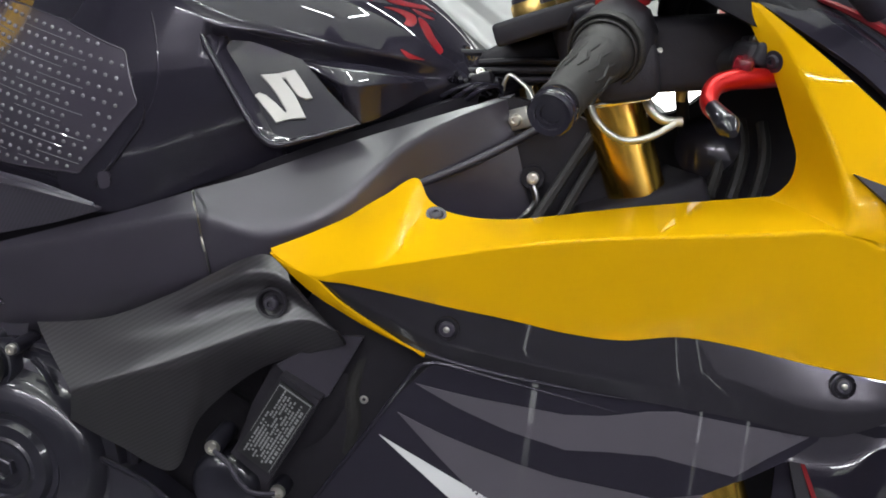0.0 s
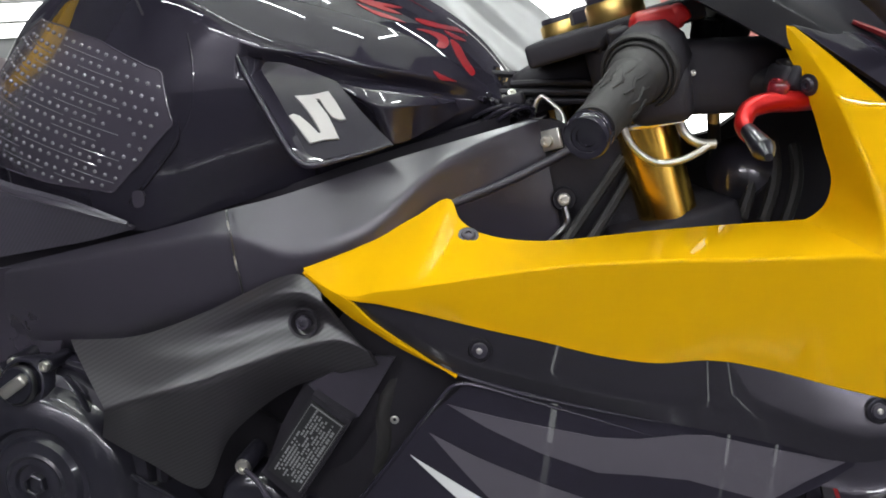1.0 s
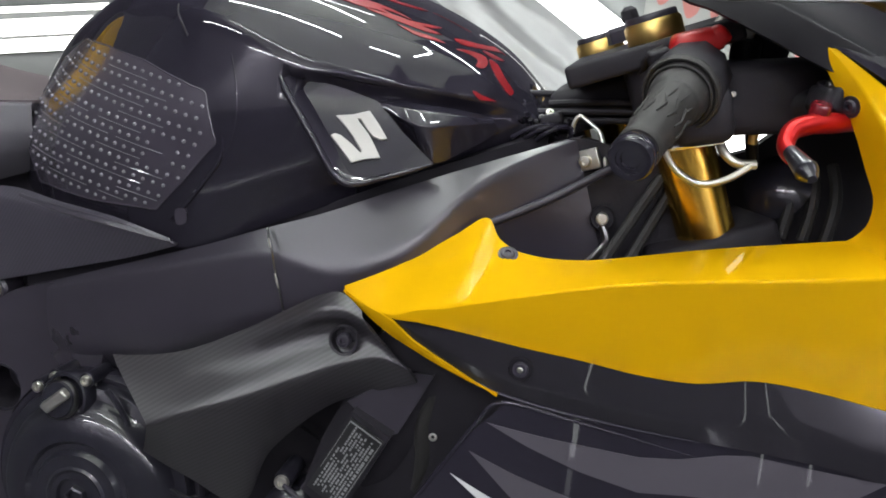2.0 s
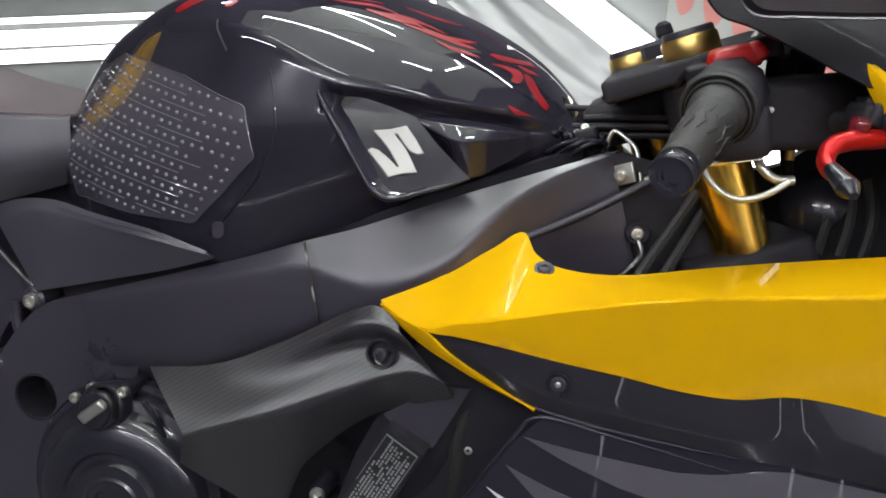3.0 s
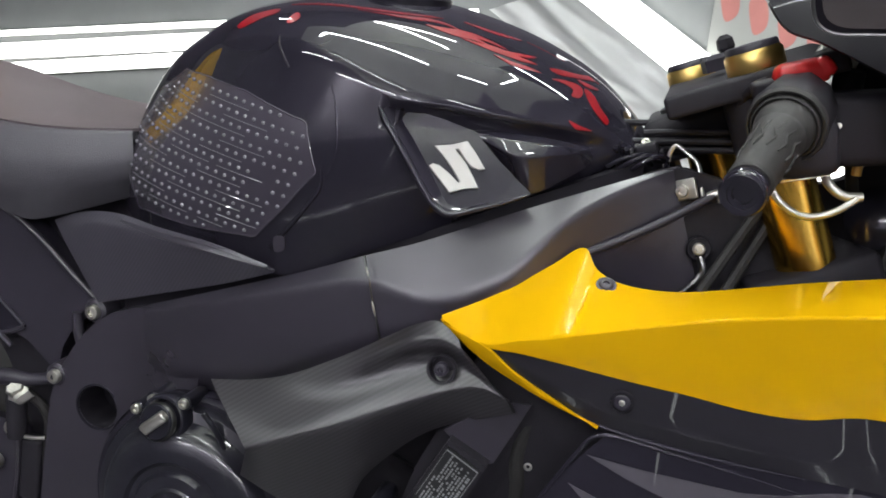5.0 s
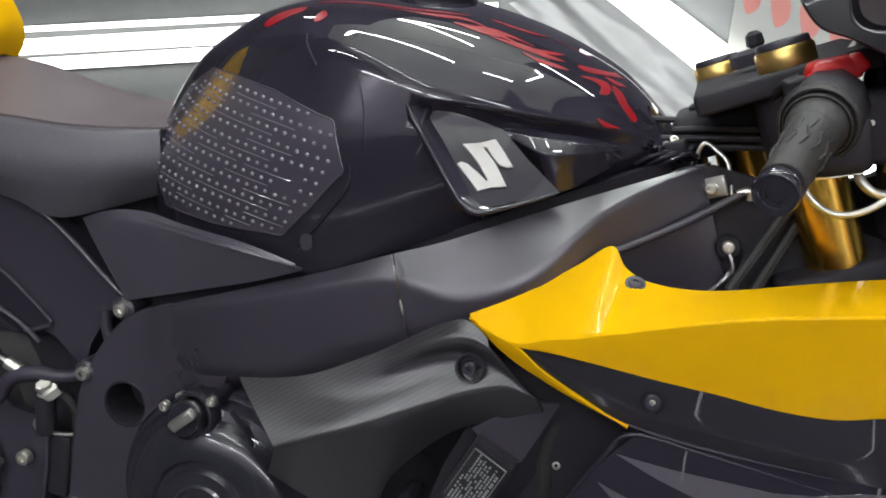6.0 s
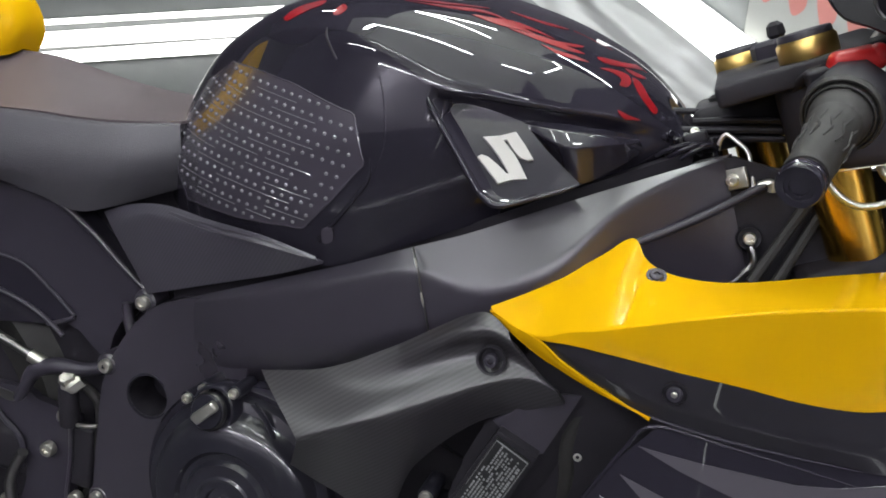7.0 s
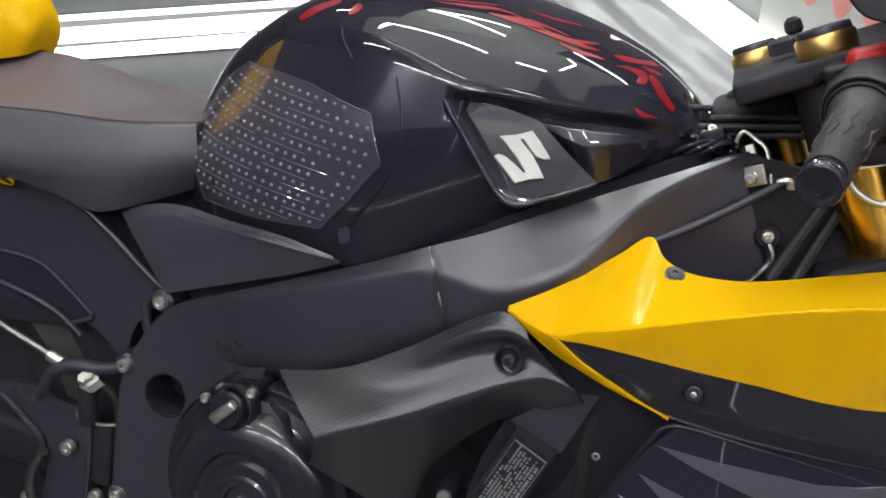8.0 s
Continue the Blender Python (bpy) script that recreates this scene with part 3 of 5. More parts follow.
STRIP_DOWN = [(.084, -.220, .651), (.111, -.233, .636), (.136, -.243, .625), (.158, -.250, .618), (.180, -.258, .612), (.212, -.2685, .6052), (.240, -.2778, .6004)]
part("fairing_lip", patch([STRIP_UP, [(a * .5 + d * .5, b * .5 + e * .5 - .0015, c * .5 + f * .5) for (a, b, c), (d, e, f) in zip(STRIP_UP, STRIP_DOWN)], STRIP_DOWN], 40, [.45]), YELLOW, upper, thick=0.0022)
bolt((.226, -.1945, .7015), (0.05, -.5, .85), .0066, upper, MATT, "bolt", "black hexagon socket bolt", flat=.5, washer=.0092)
bolt((.4855, -.1985, .8655), (-.70, -.62, -.2), .0058, upper, MATT, "bolt", "black hexagon socket bolt", washer=.009)
part("dark_insert", sheet([(.550, .792), (.640, .770), (.640, .742), (.585, .768)], lambda a, b: (Vector((a, -.255 + .19 * max(0, b - .745) - .006 + .12 * max(0, a - .6), b)), Vector((.05, -1, .2)).normalized()), .004, .006, 3), MATT, upper, "dark inlay in the yellow arm")


# black fairing: one gently bowed skin, cut into panels
# the 0.16 slope flares the skin so the added upright tubes mirror in it
def skin(x, z):
    p = Vector((x, -.279 + .9 * max(0, .30 - x) ** 2 + .42 * max(0, x - .36) ** 2 + .25 * (z - .57) ** 2 + .16 * (z - .585), z))
    return p, Vector((.8 * max(0, x - .36) - 1.4 * max(0, .30 - x), -1, .16 - .4 * (z - .57))).normalized()


lower = part("lower_fairing", sheet([(.236, .589), (.262, .5955), (.30, .597), (.36, .597), (.46, .594), (.52, .590), (.572, .582), (.53, .545), (.485, .520), (.44, .485), (.36, .40), (.20, .36), (.115, .38), (.158, .452), (.194, .515), (.219, .560)], skin, -.003, .012, 4, 3), GLOSS, bike, "gloss black lower fairing with grey stripes")
INSERT_TOP = [(.136, -.248, .6425), (.205, -.267, .6475), (.259, -.2745, .6455), (.306, -.2765, .6435), (.352, -.2765, .6395), (.397, -.2735, .6395), (.441, -.2685, .6475), (.487, -.2605, .6445), (.545, -.2485, .6345), (.66, -.222, .620)]
INSERT_LOW = [(.137, .641), (.181, .6195), (.239, .6005), (.288, .5955), (.359, .5915), (.410, .590), (.453, .5885), (.510, .584), (.567, .577), (.655, .605)]
INSERT_LOW = [(x, -.228 if k == 9 else (-.247, -.260, skin(x, z)[0].y + .0012)[min(k, 2)], z) for k, (x, z) in enumerate(INSERT_LOW)]
INSERT_BOW = (0, .0045, .0060, .0060, .0055, .0050, .0045, .0040, .0030, .001)
INSERT_MID = [(a * .4 + d * .6, b * .4 + e * .6 - bow, c * .4 + f * .6) for (a, b, c), (d, e, f), bow in zip(INSERT_TOP, INSERT_LOW, INSERT_BOW)]
insert = part("fairing_insert", patch([INSERT_TOP, INSERT_MID, INSERT_LOW], 90, [.28], 9), INSERT, bike, "dark charcoal fairing insert panel", thick=.003)
for p, n in ((Vector((.257, -.2785, .628)), Vector((-.06, -1, 0))), (Vector((.580, -.2450, .618)), Vector((.2, -1, .25)).normalized())):
    part("bolt_well", lathe([(.0108, -.002), (.0106, .0010), (.0098, .0012), (.0090, -.001), (0, -.001)], p + n * .003, n, 32), INSERT, insert)
    bolt(p + n * .003, n, .0066, insert, MATT, "bolt", "black socket bolt", flat=.6)
    part("bolt_core", lathe([(.0030, -.002), (.0028, .0022), (.0018, .0030), (0, .0030)], p + n * .003, n, 6), STEEL, insert, "bright steel bolt core")
part("insert_edge", tube([(x, y - .0008, z) for x, y, z in INSERT_LOW[2:6]], (.0016, .0022, .0014, .0005), 8, 60), GLOSS, insert, "rounded glossy lower edge of the insert")
part("panel_edge", tube([tuple(skin(a, b)[0] + Vector((0, .003, 0))) for a, b in ((.135, .414), (.158, .453), (.194, .516), (.226, .573), (.236, .588), (.247, .593), (.262, .5935), (.30, .5895), (.34, .585), (.38, .580), (.41, .576))], (.0022, .0022, .0022, .0022, .0022, .0022, .0020, .0014, .0008, .0003), 8, 100), GLOSS, lower, "rounded glossy panel edge")
STRIPE_A = [(.234, .5735), (.288, .571), (.325, .570), (.362, .569), (.394, .573), (.429, .582), (.451, .585), (.497, .581), (.560, .576), (.530, .556), (.505, .537), (.477, .541), (.439, .546), (.402, .544), (.366, .540), (.317, .548), (.27, .561)]
STRIPE_B = [(.222, .546), (.263, .535), (.296, .528), (.33, .521), (.362, .516), (.417, .513), (.445, .510), (.484, .519), (.43, .478), (.36, .44), (.31, .48), (.26, .517)]
STRIPE_C = [(.208, .523), (.25, .509), (.300, .491), (.335, .476), (.36, .44), (.30, .466), (.25, .498)]
for poly, mat, tag in ((STRIPE_A, GREY, "grey stripe"), (STRIPE_B, GREY, "grey stripe"), (STRIPE_C, WHITE, "white stripe")):
    part("stripe", sheet(poly, skin, -.0022, .0008, 4), mat, lower, tag)

def side(y0):
    return lambda a, b: (Vector((a, y0, b)), Vector((0, -1, .05)).normalized())


# frame: main beam, pivot plate
BEAM_TOP = [(-.305, -.118, .563), (-.213, -.152, .602), (-.130, -.168, .636), (-.066, -.178, .662), (-.007, -.184, .688), (.048, -.182, .710), (.123, -.166, .744), (.195, -.133, .773), (.275, -.090, .803)]
BEAM_EDGE = [(-.304, -.118, .558), (-.208, -.162, .594), (-.126, -.182, .626), (-.060, -.192, .650), (.002, -.199, .668), (.071, -.206, .662), (.130, -.200, .690), (.186, -.160, .753), (.268, -.100, .7975)]
BEAM_SIDE = [(-.300, -.118, .50), (-.200, -.166, .52), (-.115, -.188, .55), (-.050, -.198, .58), (.015, -.205, .605), (.085, -.205, .635), (.150, -.190, .665), (.21, -.145, .70), (.29, -.105, .74)]
BEAM_LOW = [(-.295, -.11, .45), (-.190, -.13, .48), (-.105, -.15, .51), (-.040, -.16, .54), (.025, -.17, .56), (.08, -.17, .58), (.14, -.16, .60), (.21, -.12, .62), (.33, -.105, .62)]
frame_beam = part("frame_beam", patch([BEAM_TOP, BEAM_EDGE, BEAM_SIDE, BEAM_LOW], 90, [0.2, 0.4], 9), FRAME, bike, "satin black aluminium frame beam", thick=0.012)
# black strip added so the gap under the tank reads as shadow
part("tank_gap_filler", patch([[(-.30, -.13, .63), (-.13, -.155, .655), (.0, -.165, .695), (.12, -.145, .75), (.24, -.085, .80)], [(-.30, -.115, .55), (-.13, -.15, .61), (.0, -.16, .66), (.12, -.145, .72), (.24, -.085, .78)]], 30), DEEP, bike, "added black strip for the shadowed gap under the tank", thick=0.01)
WELD = [(-.002, -.190, .690), (.002, -.199, .686), (.008, -.2055, .675), (.013, -.2062, .655), (.019, -.2062, .635), (.025, -.2055, .612)]
part("weld", tube(WELD, .0010, 8, 60), DARKSTEEL, frame_beam, "welded seam on the frame")
for a, b in ((0, 3), (12, 20), (34, 44)):
    run = flow(WELD, 60)[a:b]
    part("weld_scuff", tube([tuple(p + np.array((0, -.0012, 0))) for p in run], (.0008, .0014, .0006), 6, 12), STEEL, frame_beam, "bright scuffed metal on the weld")


def plate(x, z):
    """Flat at the pivot, then swinging outwards into the beam."""
    d = min(max(x + .33, 0.0), .085)
    return Vector((x, -.129 - 2 * d * d - .34 * max(x + .245, 0.0), z)), Vector((-4 * d, -1, 0)).normalized()


pivot = part("pivot_plate", sheet([(-.309, .562), (-.35, .524), (-.385, .458), (-.394, .39), (-.403, .288), (-.40, .22), (-.33, .22), (-.32, .308), (-.313, .385), (-.298, .432), (-.254, .477), (-.19, .50), (-.19, .585)], plate, .0, .04, 3, 3, [((-.326, .445), .0255)]), FRAME, bike, "satin black pivot plate")
part("pivot_hole", lathe([(.0250, -.002), (.0246, -.020), (.0244, -.050), (0, -.050)], (-.326, -.130, .445), (0, -1, 0), 40), DEEP, pivot, "dark round pivot hole")
bolt((-.312, -.108, .452), (-.3, -1, .1), .0045, pivot, STEEL)
part("pivot_rim", lathe([(.0285, 0), (.028, .0018), (.0262, .0018), (.0255, 0), (.0255, -.02)], (-.326, -.1285, .445), (0, -1, 0), 40), CASE, pivot)
for at in ((-.334, -.126, .558), (-.381, -.129, .473), (-.395, -.129, .298)):
    part("boss", lathe([(.014, -.03), (.014, -.002), (.011, .001), (0, .001)], at, (0, -1, 0), 24), FRAME, pivot)
    bolt((at[0], at[1] - .003, at[2]), (0, -1, 0), .0085, pivot, STEEL)

# black sheet added to close the gap between side cover and beam
part("subframe_gap_filler", sheet([(-.68, .30), (-.68, .70), (-.40, .69), (-.22, .66), (-.10, .63), (-.10, .40), (-.30, .30)], side(-.075), 0, .02, 1), DEEP, bike, "added black sheet filling the gap behind the side cover")
part("head_plate", sheet([(.19, .66), (.20, .74), (.235, .785), (.27, .80), (.31, .795), (.350, .785), (.372, .73), (.385, .66), (.36, .60), (.20, .60)], side(-.099), 0, .02, 1, 3), DEEP, bike, "matt black side plate of the steering head")

# carbon frame cover
COVER_TOP = [(-.142, -.218, .548), (-.069, -.222, .566), (-.008, -.222, .598), (.035, -.222, .626), (.066, -.222, .645), (.084, -.224, .650), (.106, -.234, .640)]
COVER_UP = [(-.132, -.228, .542), (-.056, -.230, .561), (.0, -.230, .590), (.040, -.236, .616), (.070, -.240, .633), (.090, -.240, .638), (.110, -.240, .633)]
COVER_MID = [(-.110, -.246, .529), (-.036, -.244, .551), (.008, -.236, .574), (.046, -.226, .600), (.078, -.224, .614), (.102, -.229, .617), (.128, -.240, .614)]
COVER_FOLD = [(-.078, -.270, .508), (-.030, -.266, .531), (.010, -.260, .548), (.060, -.252, .573), (.099, -.247, .592), (.129, -.246, .602), (.158, -.252, .598)]
COVER_LOW = [(-.096, -.240, .464), (-.053, -.230, .440), (-.002, -.215, .415), (.025, -.215, .479), (.083, -.222, .540), (.122, -.230, .562), (.165, -.246, .585)]
cover = part("frame_cover", patch([COVER_TOP, COVER_UP, COVER_MID, COVER_FOLD, COVER_LOW], 60, [0.4, 0.45, 0.10], 7), CARBON, bike, "dry carbon fibre frame cover", thick=0.003)
# proud dull black cup; its colour supplies the dark of a sunk well
part("bolt_well", lathe([(.014, -.004), (.0135, .002), (.0115, .001), (.010, -.006), (0, -.006)], (.094, -.2400, .611), (0, -1, .1), 28), DEEP, cover)
bolt((.094, -.2400, .611), (0, -1, .1), .0065, cover, MATT, "bolt", "black socket bolt")

# far side of the bike, plain counterparts
part("far_upper_fairing", across(patch([WING_TOP, WING_CREASE, WING_LOW], 60, [0.05], 5)), YELLOW, bike, thick=0.004)
part("far_fairing_insert", across(patch([INSERT_TOP, INSERT_MID, INSERT_LOW], 30, [.5], 5)), INSERT, bike, thick=.008)
part("far_frame_beam", across(patch([BEAM_TOP, BEAM_EDGE, BEAM_SIDE, BEAM_LOW], 40, [0.3, 0.4], 5)), FRAME, bike, thick=0.012)
part("far_lower_fairing", across(sheet([(.236, .589), (.36, .594), (.567, .570), (.485, .520), (.36, .40), (.20, .36), (.115, .38)], skin, -.003, .012, 3, 3)), GLOSS, bike)

# serial plate
def vin_place(a, b):
    o, u, v = Vector((.072, -.2465, .4665)), Vector((.037, 0, .0755)), Vector((.033, -.003, -.017))
    return o + u * a + v * b, Vector((-.02, -1, .02)).normalized()


serial = part("serial_plate", sheet([(0, 0), (1, 0), (1, 1), (0, 1)], vin_place, .001, .002, 2), LABEL, bike, "black serial plate with worn pale lettering")
for poly in ([(.97, .03), (.98, .97), (.965, .965), (.955, .035)], [(.02, .955), (.98, .955), (.98, .97), (.02, .97)], [(.30, .03), (.97, .03), (.97, .042), (.30, .042)]):
    part("plate_border", sheet(poly, vin_place, .0014, .0005, 0), PALEGREY, serial)
random.seed(3)
for row in range(9):
    a = .06 + .03 * (row % 3)
    top = (.62, .95, .90, .93, .88, .95, .80, .93, .86)[row]
    tall = .046 if row < 8 else .070
    while a < top - .02:
        w = random.uniform(.014, .036)
        b = .13 + .088 * row
        if random.random() > .06:
            part("lettering", sheet([(a, b), (min(a + w, top), b), (min(a + w, top), b + tall), (a, b + tall)], vin_place, .0014, .0005, 0), PALEGREY, serial)
        a += w + random.choice((.009, .010, .012, .028))
part("plate_bracket", sheet([(-.10, -.10), (1.05, -.07), (1.07, 1.06), (.4, 1.10), (-.14, 1.08)], vin_place, -.002, .02, 1), DEEP, bike, "matt black bracket behind the serial plate")

# seat and tail
SEAT_C = [(-.70, .0, .800), (-.631, .0, .806), (-.547, .0, .808), (-.461, .0, .792), (-.400, .0, .769), (-.345, .0, .758), (-.315, .0, .760)]
SEAT_E = [(-.70, -.120, .755), (-.631, -.125, .755), (-.540, -.134, .757), (-.464, -.138, .760), (-.40, -.138, .760), (-.345, -.132, .763), (-.300, -.112, .766)]
SEAT_S = [(-.70, -.150, .70), (-.62, -.150, .70), (-.54, -.153, .700), (-.464, -.155, .705), (-.40, -.155, .708), (-.345, -.148, .715), (-.292, -.120, .725)]
SEAT_B = [(-.70, -.125, .68), (-.62, -.125, .682), (-.544, -.128, .678), (-.475, -.128, .666), (-.423, -.128, .653), (-.386, -.126, .660), (-.310, -.10, .688)]


def mirrored(bm):
    """The bmesh with its copy on the far side of the bike."""
    d = bmesh.ops.duplicate(bm, geom=bm.verts[:] + bm.edges[:] + bm.faces[:])
    for v in [g for g in d["geom"] if isinstance(g, bmesh.types.BMVert)]:
        v.co.y = -v.co.y
    bmesh.ops.remove_doubles(bm, verts=bm.verts, dist=1e-4)
    bmesh.ops.recalc_face_normals(bm, faces=bm.faces)
    return bm


seat = part("seat", mirrored(patch([SEAT_C, SEAT_E, SEAT_S, SEAT_B], 44, [0.12, 0.45], 8)), VINYL, bike, "dark vinyl rider seat", thick=0.01)
# thin skin that tints the seat's top plum and lighter than its sides
part("seat_top", mirrored(patch([[(x, y, z + .0012) for x, y, z in SEAT_C], [(x, y * .5, z * .5 + c * .5 + .0015) for (x, y, z), (_, _, c) in zip(SEAT_E, SEAT_C)], [(x, y * .97, z + .0010 + .03 * (c - z)) for (x, y, z), (_, _, c) in zip(SEAT_E, SEAT_C)]], 44, [.4], 6)), SEATTOP, seat, "plum brown tinted top of the seat", thick=.003)
TAIL_C = [(-.95, 0, 1.13), (-.85, 0, 1.11), (-.75, 0, 1.055), (-.66, 0, .965), (-.592, 0, .895), (-.574, 0, .850), (-.586, 0, .812)]
TAIL_E = [(-.95, -.085, 1.07), (-.85, -.105, 1.03), (-.75, -.115, .95), (-.68, -.085, .865), (-.65, -.068, .84), (-.632, -.060, .815), (-.630, -.055, .797)]
TAIL_S = [(-.95, -.07, .86), (-.85, -.11, .82), (-.75, -.135, .76), (-.68, -.14, .72), (-.62, -.138, .695), (-.56, -.134, .683), (-.528, -.131, .673)]
TAIL_B = [(-.95, -.05, .82), (-.85, -.09, .77), (-.75, -.11, .72), (-.68, -.115, .69), (-.62, -.12, .672), (-.56, -.125, .668), (-.53, -.126, .667)]
TAIL_M = [(a, b * .5 + e * .5 - .004, c * .5 + f * .5) for (a, b, c), (_, e, f) in zip(TAIL_E, TAIL_S)]
part("tail_cowl", mirrored(patch([TAIL_C, [(x, -.55 * w, z * .45 + c * .55) for (x, _, c), (_, w, z) in zip(TAIL_C, [(a, -b, c) for a, b, c in TAIL_E])], TAIL_E], 40, [0.4], 7)), YELLOW, bike, "yellow tail cowl behind the seat", thick=0.004)
part("tail_side", mirrored(patch([TAIL_E, TAIL_M, TAIL_S], 40, [0.4], 7)), MATT, bike, "matt black side of the tail", thick=0.004)
part("tail_trim", mirrored(patch([TAIL_S, [(a * .5 + d * .5, b * .5 + e * .5, c * .5 + f * .5) for (a, b, c), (d, e, f) in zip(TAIL_S, TAIL_B)], TAIL_B], 40, [0.3], 5)), YELLOW, bike, "yellow lower trim of the tail", thick=0.004)
part("tail_vent", lathe([(.034, -.03), (.034, .002), (.030, .004), (.028, -.02), (0, -.02)], (-.82, -.114, .965), (.1, -1, .35), 28), DEEP, bike, "dark oval vent in the tail cowl")


part("side_cover", sheet([(-.62, .668), (-.52, .667), (-.453, .654), (-.401, .612), (-.345, .568), (-.352, .548), (-.385, .51), (-.40, .47), (-.44, .50), (-.50, .51), (-.60, .49), (-.66, .52)], side(-.104), 0, .05, 3, 3), MATT, bike, "matt black side cover under the seat")
part("subframe_strut", tube([(-.365, -.112, .548), (-.362, -.113, .525), (-.355, -.114, .505)], .0065, 10), FRAME, bike)
part("side_cover_edge", tube([(-.55, -.106, .668), (-.47, -.108, .659), (-.42, -.109, .63), (-.37, -.109, .588), (-.343, -.109, .567)], .004, 10), FRAME, bike)
CARB_TOP = [(-.393, -.115, .653), (-.345, -.128, .672), (-.297, -.140, .679), (-.241, -.156, .676), (-.168, -.176, .674), (-.106, -.182, .663)]
CARB_MID = [(-.375, -.122, .632), (-.325, -.142, .662), (-.285, -.152, .665), (-.238, -.164, .662), (-.165, -.180, .664), (-.103, -.184, .659)]
CARB_LOW = [(-.328, -.128, .570), (-.290, -.140, .584), (-.245, -.150, .600), (-.205, -.158, .614), (-.150, -.170, .634), (-.098, -.180, .656)]
part("carbon_side_panel", patch([CARB_TOP, CARB_MID, CARB_LOW], 36, [0.3], 7), CARBON_B, bike, "carbon fibre panel under the seat", thick=0.003)
RIM_OUT = [(.5 * (a + d), .5 * (b + e) - .0015 - w, .5 * (c + f) - w) for (a, b, c), (d, e, f), w in zip(CARB_TOP[2:], CARB_MID[2:], (0, .002, .003, .001))]
RIM_MID = [(x, y + .0018 + .5 * w, z + .003 + .6 * w) for (x, y, z), w in zip(RIM_OUT, (0, .002, .003, -.002))]
RIM_IN = [(x, y + .006 * g, z + .005 * g) for (x, y, z), g in zip(RIM_OUT, (.5, 1, .9, .1))]
part("panel_edge", patch([RIM_OUT, RIM_MID, RIM_IN], 40, [.45], 7), FRAME, bike, "satin rounded upper edge of the carbon panel", thick=.002)

# engine
clutch = part("clutch_cover", lathe([(.112, -.05), (.112, -.012), (.108, -.004), (.098, .0), (.092, .012), (.084, .020), (.06, .024), (.056, .020), (.050, .020), (.046, .026), (.022, .027), (.020, .023), (0, .023)], (-.178, -.194, .385), (-.03, -1, .03), 64), CASE, bike, "semi-gloss black clutch cover")
part("clutch_rim", lathe([(.121, -.05), (.121, -.02), (.117, -.014), (.111, -.014)], (-.178, -.194, .385), (-.03, -1, .03), 64), GLOSS, clutch)
cap = part("oil_filler_cap", lathe([(.0195, -.02), (.0195, .006), (.0175, .009), (.0, .009)], (-.204, -.205, .484), (-.1, -1, .25), 32), CASE, clutch, "black ribbed oil filler cap")
part("filler_neck", lathe([(.0285, -.03), (.0285, -.006), (.026, -.002), (.023, -.002)], (-.204, -.205, .484), (-.1, -1, .25), 32), CASE, cap)
part("cap_grip", block((.033, .010, .012), pose(-.205, -.2155, .4865, 0, -42, 0) @ pose(0, 0, 0, 12, 0, 0), .003), STEEL, cap, "bright steel grip of the cap")
part("cap_ring", lathe([(.0200, 0), (.0204, .002), (.0204, .005), (.0190, .007)], (-.204, -.205, .484), (-.1, -1, .25), 32), DARKSTEEL, cap)
for at in ((-.238, -.195, .487), (-.181, -.2, .506), (-.290, -.16, .407), (-.118, -.195, .434), (-.222, -.19, .499)):
    part("boss", lathe([(.0078, -.04), (.0078, -.002), (.0, -.002)], at, (0, -1, .05), 20), CASE, clutch)
    bolt(at, (0, -1, .05), .0056, clutch, STEEL)
part("engine_block", block((.42, .26, .30), pose(-.06, 0, .40, 0, 18, 0), .03), DEEP, bike, "black engine block")
part("cylinder_head", block((.24, .30, .16), pose(.07, 0, .53, 0, 25, 0), .03), DEEP, bike)
water = part("water_pump_cover", lathe([(.035, -.03), (.035, .0), (.030, .008), (.02, .012), (0, .012)], (.052, -.215, .41), (0, -1, .1), 36), CASE, bike, "black round pump cover")
for at in ((.043, -.232, .456), (.109, -.232, .422)):
    part("boss", lathe([(.0095, -.04), (.0095, -.003), (.008, 0), (0, 0)], at, (0, -1, 0), 20), CASE, water)
    bolt(at, (0, -1, 0), .0075, water, STEEL)
part("pump_hose", tube([(.047, -.238, .456), (.064, -.246, .450), (.076, -.250, .437), (.088, -.250, .428), (.108, -.240, .424)], .0024, 8, 40), MATT, water)
part("gasket_edge", tube([(-.158, -.2, .500), (-.141, -.2, .480), (-.126, -.2, .448), (-.121, -.2, .430), (-.114, -.2, .417), (-.08, -.2, .402), (-.038, -.2, .387), (.0, -.2, .36)], .0030, 8, 60), CASE, bike, "glossy machined edge of the engine case")
part("case_flange", sheet([(-.121, .430), (-.114, .416), (-.08, .400), (-.038, .385), (.02, .35), (.02, .30), (-.11, .30), (-.13, .38)], side(-.196), 0, .03, 1), CASE, bike, "semi-gloss black lower engine case")
part("clutch_ring", lathe([(.034, .018), (.034, .0265), (.031, .0285), (.028, .0270), (.027, .020)], (-.178, -.194, .385), (-.03, -1, .03), 48), CASE, clutch)
part("clutch_hexagon", lathe([(.0125, .020), (.0125, .0290), (.0105, .0300), (.0090, .0285), (.0090, .024), (0, .024)], (-.178, -.194, .385), (-.03, -1, .03), 6), CASE, clutch, "black hexagon plug in the clutch cover", angle=20)
part("inner_bracket", sheet([(.100, .550), (.130, .572), (.160, .588), (.178, .590), (.165, .560), (.150, .527), (.136, .521)], side(-.232), 0, .004, 2), FRAME, bike, "satin dark grey inner bracket")
